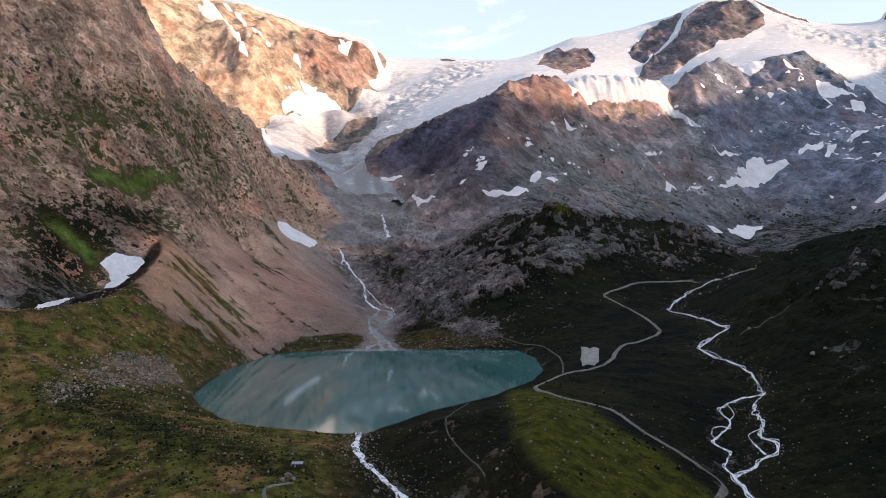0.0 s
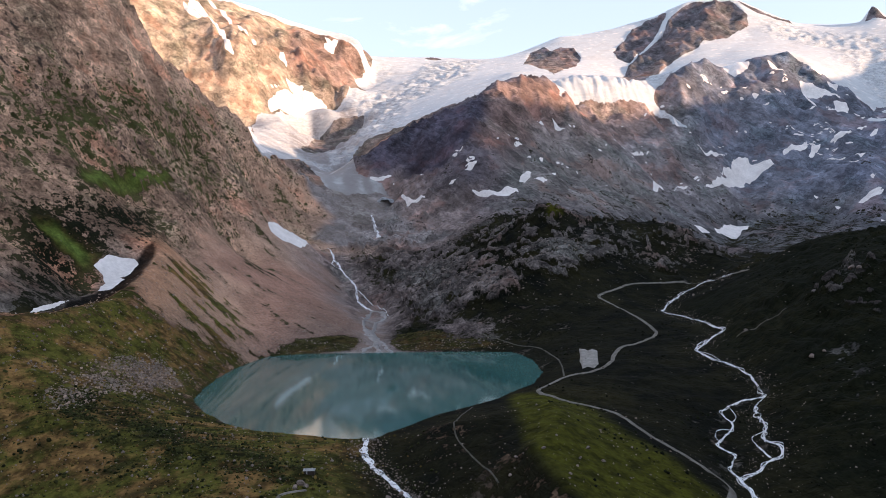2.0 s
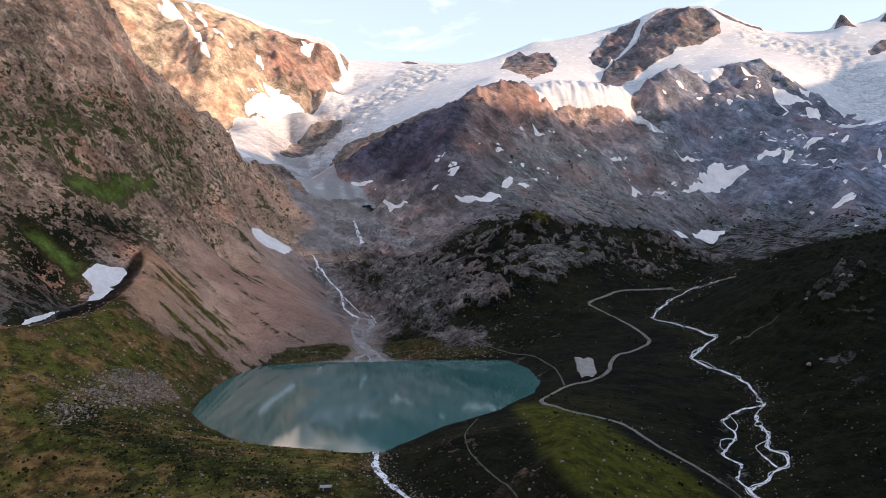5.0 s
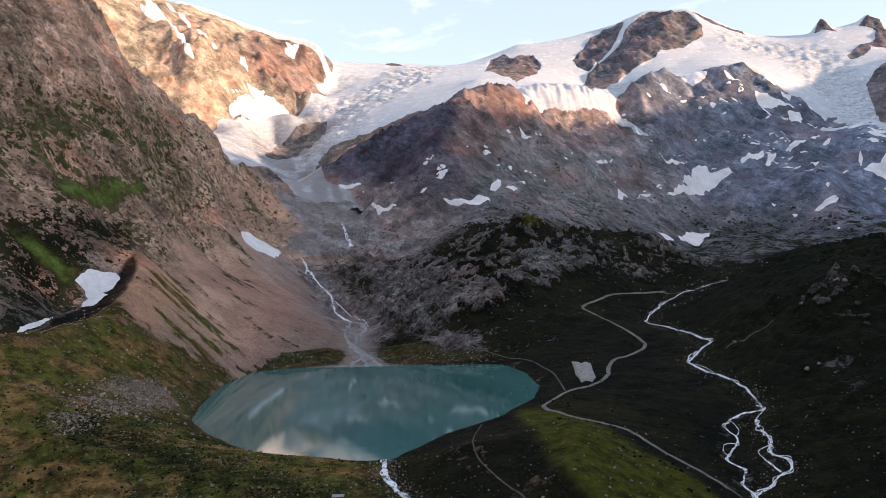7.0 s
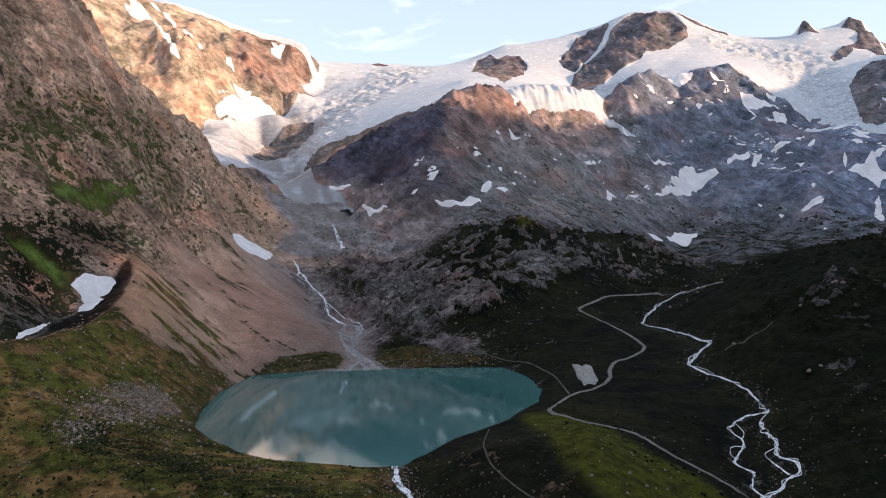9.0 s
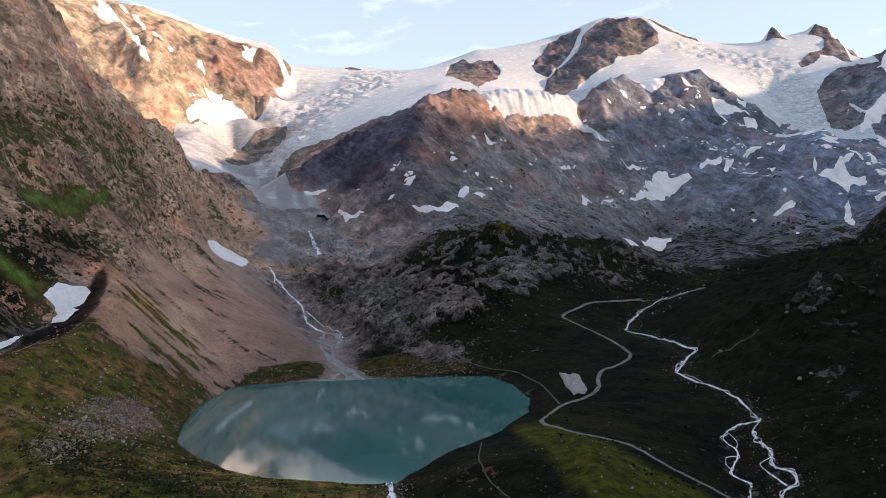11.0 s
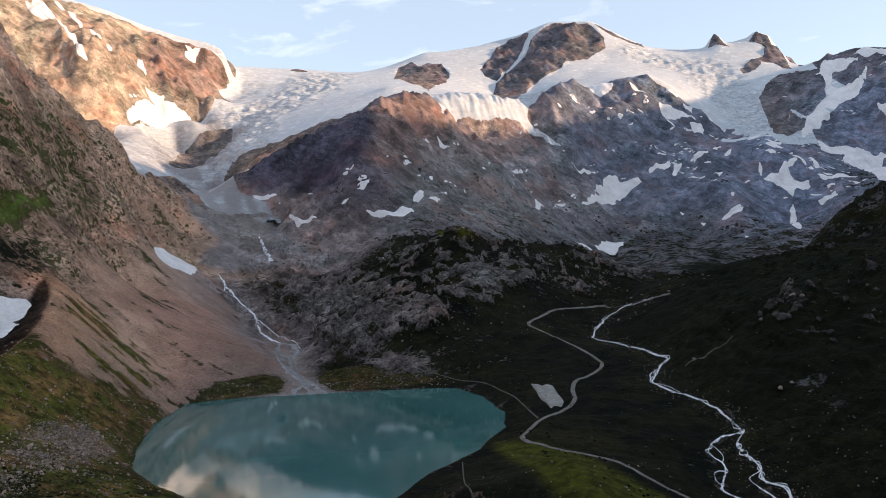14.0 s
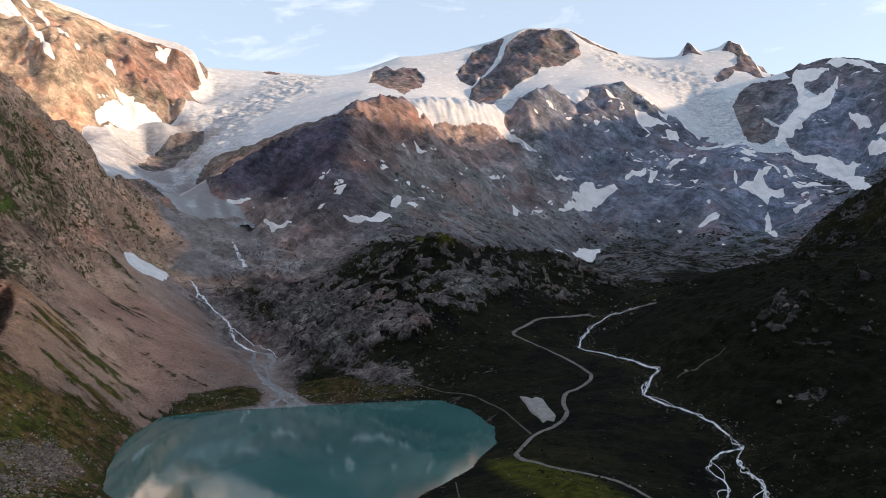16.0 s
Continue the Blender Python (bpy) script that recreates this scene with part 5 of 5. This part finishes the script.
snow_patch([(1383, 2509), (1407, 2507), (1380, 2489)])
snow_patch([(1773, 2571), (1839, 2552), (1847, 2461), (1808, 2514), (1764, 2539)])
snow_patch([(1742, 2832), (1774, 2804), (1748, 2790)])
snow_patch([(1642, 2730), (1619, 2677), (1587, 2638), (1603, 2674)])
snow_patch([(1802, 2686), (1793, 2641), (1779, 2602), (1776, 2626)])
snow_patch([(1382, 2882), (1416, 2879), (1362, 2823), (1341, 2817)])
snow_patch([(1261, 2859), (1320, 2877), (1380, 2895), (1352, 2870), (1277, 2841)])
snow_patch([(-31, 2166), (-13, 2143), (-20, 2138)])
snow_patch([(45, 2044), (70, 2047), (57, 2037)])
snow_patch([(716, 2622), (741, 2649), (728, 2626)])
snow_patch([(302, 2229), (325, 2271), (309, 2215)])
snow_patch([(265, 2069), (309, 2103), (289, 2063)])
snow_patch([(588, 2665), (636, 2734), (604, 2665)])
snow_patch([(904, 2971), (913, 2948), (928, 2917), (909, 2925)])
snow_patch([(1579, 2870), (1638, 2884), (1597, 2849)])
snow_patch([(1312, 2869), (1338, 2867), (1316, 2855)])
snow_patch([(-105, 2215), (-89, 2206), (-99, 2208)])



def snow_flecks(count, where, seed):
    """Small leftovers of snow in hollows and on ledges, longer along the slope than down it."""
    r = np.random.RandomState(seed)
    odds = (where * (1 - ICE) * (0.02 + smooth(0.05, 0.35, fbm(X, Y, base, 170, 3, 97))) * (RR[:, None] ** 2)).ravel()
    at = r.choice(odds.size, count, p=odds / odds.sum())
    g_row, g_col = d_row.ravel()[at], d_col.ravel()[at]
    th = np.broadcast_to(TH[None, :], X.shape).ravel()[at]
    along = np.column_stack([g_row * np.cos(th) - g_col * np.sin(th), -(g_row * np.sin(th) + g_col * np.cos(th))])
    along = along / (np.linalg.norm(along, axis=1)[:, None] + 1e-6)
    verts, faces = [], []
    for i in range(count):
        c = np.array((X.ravel()[at[i]], Y.ravel()[at[i]]))
        size = 3.5 * 4.0 ** (r.rand() ** 2)
        u, v = along[i], np.array((-along[i][1], along[i][0]))
        ring = []
        for reach, lift in ((1.0, -0.4), (0.6, 1.3)):
            for a in np.arange(9) * 2 * math.pi / 9:
                k = reach * size * r.uniform(0.65, 1.25)
                ring.append((*(c + u * (1.7 * k * math.cos(a)) + v * (0.6 * k * math.sin(a))), lift))
        ring = np.array(ring)
        ring[:, 2] += height(ring[:, 0], ring[:, 1])
        n = len(verts)
        verts += ring.tolist()
        faces += [(n + q, n + (q + 1) % 9, n + 9 + (q + 1) % 9, n + 9 + q) for q in range(9)] + [tuple(range(n + 9, n + 18))]
    me = bpy.data.meshes.new("snow_flecks")
    me.from_pydata(verts, [], faces)
    me.materials.append(m_snow)
    return tagged(new("snow_flecks", me), "small scattered flecks of old snow on dark rock", "snow", kind="stuff")


snow_flecks(170, (SOFT("crown") + 0.8 * SOFT("rightwall")) * smooth(230, 330, base) * smooth(3600, 3300, Y) + SLABS, 31)
snow_flecks(45, SOFT("knob") * smooth(260, 330, base) * smooth(560, 480, base), 32)


# ---- roads, paths and running water ----
def curve_points(line, step):
    """A smooth line through the given plan points."""
    p = np.array(line, float)
    q = np.vstack([2 * p[0] - p[1], p, 2 * p[-1] - p[-2]])
    out = []
    for i in range(1, len(q) - 2):
        n = max(2, int(np.linalg.norm(q[i + 1] - q[i]) / step))
        for u in np.arange(n) / n:
            out.append(0.5 * (2 * q[i] + (q[i + 1] - q[i - 1]) * u + (2 * q[i - 1] - 5 * q[i] + 4 * q[i + 1] - q[i + 2]) * u * u
                              + (3 * q[i] - q[i - 1] - 3 * q[i + 1] + q[i + 2]) * u ** 3))
    return np.vstack([out, p[-1:]])


def ribbon(name, line, width, mat, lift=0.25, uneven=0.15, sway=0.0, seed=1, step=2.5, across=4, bend=38):
    """A strip laid on the land, with sunk edges."""
    c = curve_points(line, step)
    tan = np.gradient(c, axis=0)
    tan /= np.linalg.norm(tan, axis=1)[:, None] + 1e-9
    side = np.column_stack([tan[:, 1], -tan[:, 0]])
    s = np.arange(len(c)) * step
    zero = np.zeros(len(c))
    w = width * (1 + uneven * 2 * fbm(s, zero + seed * 7.7, zero, 24, 3, 90 + seed))
    c = c + side * (sway * fbm(s, zero - seed * 5.1, zero, bend, 2, 120 + seed))[:, None]
    bm = bmesh.new()
    rows = []
    for a in np.linspace(-1, 1, across + 1):
        q = c + side * (w * a / 2)[:, None]
        z = height(q[:, 0], q[:, 1]) + lift * (1 if abs(a) < 0.99 else -0.6)
        rows.append([bm.verts.new((x, y, h)) for x, y, h in zip(q[:, 0], q[:, 1], z)])
    for r0, r1 in zip(rows[:-1], rows[1:]):
        for i in range(len(r0) - 1):
            bm.faces.new((r0[i], r0[i + 1], r1[i + 1], r1[i])).smooth = True
    bmesh.ops.recalc_face_normals(bm, faces=bm.faces[:])
    me = bpy.data.meshes.new(name)
    bm.to_mesh(me)
    bm.free()
    me.materials.append(mat)
    return new(name, me)


tagged(ribbon("road", ROAD, 5.8, m_gravel, 0.5, 0.05), "pale gravel road winding through the valley", "road", kind="structure")
tagged(ribbon("path", LAKESIDE_PATH, 2.4, m_path, 0.35, 0.2), "narrow pale footpath along the lake", "path", kind="structure")
tagged(ribbon("path", LOWER_PATH, 1.3, m_path, 0.35, 0.2), "narrow trodden path down the grassy hill", "path", kind="structure")
tagged(ribbon("path", TRACK, 4.5, m_path, 0.35, 0.8), "pale track on the dark hillside", "path", kind="structure")
tagged(ribbon("road", HUT_ROAD, 3.2, m_gravel, 0.4, 0.1), "short gravel road bend near the lake outlet", "road", kind="structure")
courses = [("river", RIVER, 1.5, 3), ("river", RIVER_RIGHT, 1.6, 3), ("river", RIVER_LEFT, 1.5, 2), ("river", RIVER_LOW, 2.0, 4), ("waterfall", FALL, 6.5, 3),
           ("stream", STREAM, 3.6, 3), ("stream", OUTLET_STREAM, 3.2, 4)]
courses += [("river", line, 1.1, 1) for line in RIVER_ARMS] + [("stream", line, 1.8, 1) for line in STREAM_ARMS]
for number, (key, line, width, strands) in enumerate(courses):
    for n in range(strands):
        ob = ribbon(key, line, width * (1, 0.7, 0.5, 0.6)[n], m_foam, 0.5 + 0.06 * n, 0.9, (1.2, 4.5, 7.0, 5.5)[n], 5 * n + number, 1.2, 4, 15)
        tagged(ob, "white foaming mountain water between stones", key, "running water", "structure")
for number, line in enumerate(FAN_ARMS):
    for n in range(2):
        tagged(ribbon("stream", line, 6.5 - 2 * n, m_melt, 0.7 + 0.05 * n, 0.9, 4.0 + 7 * n, 40 + n + 3 * number, 1.5), "grey silty meltwater fanning out into the lake", "stream", "running water", "structure")


# ---- gravel lot, boulders and the hut ----
def mesh_of(name, bm, mat):
    bmesh.ops.recalc_face_normals(bm, faces=bm.faces[:])
    me = bpy.data.meshes.new(name)
    bm.to_mesh(me)
    bm.free()
    me.materials.append(mat)
    return me


def part(name, bm, mat, parent, label=""):
    ob = tagged(new(name, mesh_of(name, bm, mat)), label)
    ob.parent = parent
    return ob


def lot(outline):
    """A levelled patch of gravel beside the road."""
    p = densify(np.array(outline + outline[:1], float), 5.0)[:-1]
    c = p.mean(0)
    bm = bmesh.new()
    rings = []
    for f, lift in ((1.04, -1.2), (0.97, 1.1), (0.6, 1.3), (0.25, 1.3)):
        q = c + (p - c) * f
        rings.append([bm.verts.new((x, y, h + lift)) for x, y, h in zip(q[:, 0], q[:, 1], height(q[:, 0], q[:, 1]))])
    for r0, r1 in zip(rings[:-1], rings[1:]):
        for i in range(len(r0)):
            bm.faces.new((r0[i], r0[(i + 1) % len(r0)], r1[(i + 1) % len(r0)], r1[i])).smooth = True
    bm.faces.new(rings[-1])
    return tagged(new("parking_lot", mesh_of("parking_lot", bm, m_pale)), "pale gravel lot beside the road", "parking lot", kind="structure")


lot(LOT)


def stone_shape(rng, detail):
    """An angular stone of about one metre across: points and faces."""
    bm = bmesh.new()
    bmesh.ops.create_icosphere(bm, subdivisions=detail, radius=0.5)
    cuts = [(Vector(rng.normal(size=3)).normalized(), rng.uniform(0.22, 0.42)) for _ in range(7)]
    for v in bm.verts:
        for n, d in cuts:
            over = v.co.dot(n) - d
            if over > 0:
                v.co -= n * over
        v.co *= 1 + rng.uniform(-0.06, 0.06)
    return bm


def boulder(x, y, size, rng, label):
    bm = stone_shape(rng, 3)
    for v in bm.verts:
        v.co = Vector((v.co.x * size, v.co.y * size * rng.uniform(0.99, 1.01), v.co.z * size * 0.75))
    ob = new("boulder", mesh_of("boulder", bm, m_stone))
    ob.matrix_world = pose(x, y, float(height(np.array([x]), np.array([y]))[0]) + 0.16 * size, 0, 0, rng.uniform(0, 360))
    return tagged(ob, label, "boulder", "boulders on the grass")


rng = np.random.RandomState(4)
for x, y, size in [(-298, 762, 4.5), (-325, 701, 4.0), (-100, 500, 6.0), (-103, 495, 4.0), (-97, 498, 4.0), (51, 499, 3.0), (29, 494, 3.2), (83, 522, 3.4), (91, 513, 3.2), (62, 469, 2.6), (74, 502, 2.4), (34, 508, 2.4), (-267, 705, 3.0), (-180, 540, 3.5), (-170, 615, 2.6), (-333, 767, 4.0), (-296, 828, 4.5), (-283, 824, 4.0), (-304, 676, 4.5), (-39, 520, 3.5), (-47, 511, 4.0), (-277, 899, 3.5), (-362, 729, 3.0), (-334, 810, 2.5), (340, 747, 6.0), (350, 745, 5.0), (448, 877, 8.0), (446, 857, 6.0), (345, 916, 5.0)]:
    boulder(x, y, size, rng, "pale weathered boulder lying on the slope")

shapes = []
for _ in range(8):
    bm = stone_shape(rng, 1)
    bm.verts.index_update()
    shapes.append((np.array([v.co[:] for v in bm.verts]), np.array([[v.index for v in f.verts] for f in bm.faces])))
    bm.free()


def stones(name, count, region, small, large, label, seed, mat=None, what="stones"):
    """Many loose stones on one stretch of land."""
    r = np.random.RandomState(seed)
    inside = region(X[40:], Y[40:]) * (RR[40:, None] ** 2)
    inside = np.where(ICE[40:] > 0.1, 0, inside) * (d_lake[40:] > 3)
    odds = inside.ravel() / inside.sum()
    at = r.choice(odds.size, count, p=odds)
    px, py = X[40:].ravel()[at] + r.normal(0, 1.5, count), Y[40:].ravel()[at] + r.normal(0, 1.5, count)
    pz = height(px, py)
    verts, faces, n = [], [], 0
    for i in range(count):
        v, f = shapes[r.randint(len(shapes))]
        a = r.uniform(0, 6.28)
        s = small * (large / small) ** (r.rand() ** 2.6)
        turn = np.array([[math.cos(a), -math.sin(a), 0], [math.sin(a), math.cos(a), 0], [0, 0, r.uniform(0.6, 0.95)]])
        verts.append((v @ turn.T) * s + (px[i], py[i], pz[i] + 0.12 * s))
        faces.append(f + n)
        n += len(v)
    me = bpy.data.meshes.new(name)
    me.from_pydata(np.concatenate(verts).tolist(), [], np.concatenate(faces).tolist())
    me.materials.append(mat or m_stone)
    return tagged(new(name, me), label, what, kind="stuff")


def around(line, width):
    return lambda x, y: smooth(width, 0.2 * width, line_distance(x, y, line))


stones("stones", 5200, lambda x, y: (1.4 * BLOCKS[40:] + 0.7 * BOULDERS[40:] * (y < 1150) * (x < 0) + 0.12 * MEADOW[40:] * (y < 800)) * smooth(-0.2, 0.25, fbm(x, y, 0 * x, 45, 3, 14)) + 0.05 * SCREE[40:] * (y < 1100), 0.7, 3.6, "pinkish grey block field by the lake", 1)
stones("stones", 1500, lambda x, y: smooth(420, 480, y) * smooth(720, 560, y) * smooth(430, 330, np.abs(x)) * (0.4 + np.maximum(0, fbm(x, y, 0 * x, 60, 3, 9))), 0.5, 2.4, "pale stones strewn over the grass", 2)
stones("stones", 1800, around(RIVER + RIVER_RIGHT, 22), 0.5, 2.2, "grey stones along the river bed", 3)
stones("shrubs", 1500, lambda x, y: MOUNDS[40:] * (d_lake[40:] > 7), 0.8, 3.0, "olive willow scrub on the mounds by the stream mouth", 10, m_scrub, "shrubs")
stones("stones", 700, lambda x, y: smooth(1200, 1120, y) * smooth(1040, 1065, y) * smooth(-260, -220, x) * smooth(100, 70, x) * (d_lake[40:] < 45), 0.8, 3.4, "brown stones along the far shore", 4)
stones("stones", 900, around(OUTLET_STREAM, 18), 0.5, 2.4, "grey stones along the outlet stream", 5)
stones("stones", 1500, lambda x, y: BOULDERS[40:] * (y > 1150) + 0.2 * (MIXED[40:, :, 3] > 0.5) * (y > 1150) * (y < 1500) * (x > 0) * (x < 520), 1.2, 6.0, "angular rock outcrops and blocks on the hill", 6)

stones("shrubs", 9000, lambda x, y: smooth(0, -60, x) * smooth(420, 470, y) * smooth(740, 660, y) * (0.10 + 0.8 * smooth(0.0, 0.3, fbm(x, y, 0 * x, 50, 4, 17)) + 1.6 * BUSH_SHADE[40:]), 0.7, 3.4, "dark green dwarf shrubs in clumps on the grass", 7, m_shrub, "shrubs")
stones("shrubs", 16000, lambda x, y: smooth(0, -60, x) * smooth(420, 470, y) * smooth(1000, 760, y) * (MEADOW[40:] + 0.2) * (1 - 0.8 * BUSH_SHADE[40:]) * (0.25 + smooth(0.25, -0.25, fbm(x, y, 0 * x, 50, 4, 17))), 0.6, 3.0, "brown and olive heath tufts on the slope", 8, m_heath, "heath")
stones("shrubs", 9000, lambda x, y: smooth(40, 120, x) * smooth(430, 480, y) * smooth(1300, 1100, y) * (0.1 + smooth(0.05, 0.3, fbm(x, y, 0 * x, 60, 4, 19))), 0.8, 4.0, "low shrubs coloured dark for the shaded hillside", 9, m_dark, "shrubs")

stones("shrubs", 1900, lambda x, y: (THICKET[40:] + 0.10 * (x < -90) * (y > 480) * (y < 640)) * smooth(-0.15, 0.25, fbm(x, y, 0 * x, 34, 3, 18)), 1.3, 4.6, "dark green alder thicket on the slope above the outlet", 11, m_shrub, "shrubs")
stones("stones", 1500, lambda x, y: BLOCKS[40:] + 0.12 * SHORE_MEADOW[40:], 1.2, 4.6, "pale pinkish blocks fallen beside the lake", 12, m_rubble)
stones("stones", 260, lambda x, y: MEADOW[40:] * (x < -150) * (y < 1000) * (y > 430), 0.8, 2.6, "single pale stones in the meadow", 13, m_rubble)

# the hut by the outlet: dark walls, pale sheet roof
hut = tagged(new("hut"), "small dark hut with a pale metal roof", "hut")
hx, hy = -97, 516
hut.matrix_world = pose(hx, hy, float(height(np.array([hx]), np.array([hy]))[0]), 0, 0, -4)
m_wood = plain("dark_timber", (0.035, 0.028, 0.022), (0.055, 0.042, 0.032), 0.6, 0.85, 0.02)
m_sheet = plain("pale_sheet_metal", (0.34, 0.345, 0.35), (0.25, 0.255, 0.26), 2.0, 0.45, 0.01, 0.5)


def block(x0, y0, z0, x1, y1, z1):
    bm = bmesh.new()
    bmesh.ops.create_cube(bm, size=1.0)
    for v in bm.verts:
        v.co = Vector((x0 if v.co.x < 0 else x1, y0 if v.co.y < 0 else y1, z0 if v.co.z < 0 else z1))
    bmesh.ops.bevel(bm, geom=bm.edges[:], offset=0.03, segments=1, affect="EDGES")
    return bm


part("wall", block(-3.4, -1.9, -0.8, 3.4, 1.9, 2.3), m_wood, hut)
bm = bmesh.new()
gable = [(-2.3, 2.2), (0, 3.3), (2.3, 2.2), (2.3, 2.05), (0, 3.12), (-2.3, 2.05)]
ends = [[bm.verts.new((x, y, z)) for y, z in gable] for x in (-3.8, 3.8)]
for i in range(6):
    bm.faces.new((ends[0][i], ends[0][(i + 1) % 6], ends[1][(i + 1) % 6], ends[1][i]))
bm.faces.new(ends[0]), bm.faces.new(ends[1])
part("roof", bm, m_sheet, hut, "pale metal gable roof")
for s in (-1, 1):
    bm = bmesh.new()
    tri = [bm.verts.new((s * 3.3, y, z)) for y, z in ((-1.85, 2.25), (0, 3.1), (1.85, 2.25))]
    tri2 = [bm.verts.new((s * 3.15, y, z)) for y, z in ((-1.85, 2.25), (0, 3.1), (1.85, 2.25))]
    bm.faces.new(tri), bm.faces.new(tri2)
    for i in range(3):
        bm.faces.new((tri[i], tri[(i + 1) % 3], tri2[(i + 1) % 3], tri2[i]))
    part("gable", bm, m_wood, hut)
part("door", block(-1.9, -1.96, 0.0, -1.0, -1.88, 1.95), m_sheet, hut, "light door")
part("chimney", block(1.6, 0.5, 2.3, 2.0, 0.9, 3.7), m_stone, hut)


# the ice cave at the end of the tongue: an arch of grey ice round a dark hollow
cx, cy = -123, 2163
cave = tagged(new("ice_cave"), "dark hollow under an arch of grey ice", "ice cave")
cave.matrix_world = pose(cx, cy, float(height(np.array([cx]), np.array([cy]))[0]) - 3, 0, 0, 8)
m_ice = plain("grey_ice", (0.42, 0.46, 0.50), (0.24, 0.25, 0.26), 6, 0.5, 0.5, 0.5)
# near-black colour gives the hollow the shade of a deep recess
m_cave_shade = plain("cave_shade", (0.02, 0.02, 0.021), (0.035, 0.033, 0.03), 4, 0.6, 0.2)
bm = bmesh.new()
rows = []
for i in range(25):
    a = math.pi * i / 24
    row = []
    for r, y in ((15, -10), (24, -7), (25, 14), (15.5, 14)):
        w = 1 + 0.12 * math.sin(5 * a + r)
        row.append(bm.verts.new((r * w * math.cos(a), y + 2.5 * math.sin(3 * a), 0.62 * r * w * math.sin(a))))
    rows.append(row)
for r0, r1 in zip(rows[:-1], rows[1:]):
    for i in range(4):
        bm.faces.new((r0[i], r1[i], r1[(i + 1) % 4], r0[(i + 1) % 4]))
part("arch", bm, m_ice, cave)
bm = bmesh.new()
back = [bm.verts.new((17 * math.cos(math.pi * i / 16), 12, 11 * math.sin(math.pi * i / 16))) for i in range(17)]
front = [bm.verts.new((16 * math.cos(math.pi * i / 16), -6, 10.5 * math.sin(math.pi * i / 16))) for i in range(17)]
for i in range(16):
    bm.faces.new((front[i], front[i + 1], back[i + 1], back[i]))
bm.faces.new(back)
part("hollow", bm, m_cave_shade, cave, "hollow painted dark as a deep recess")
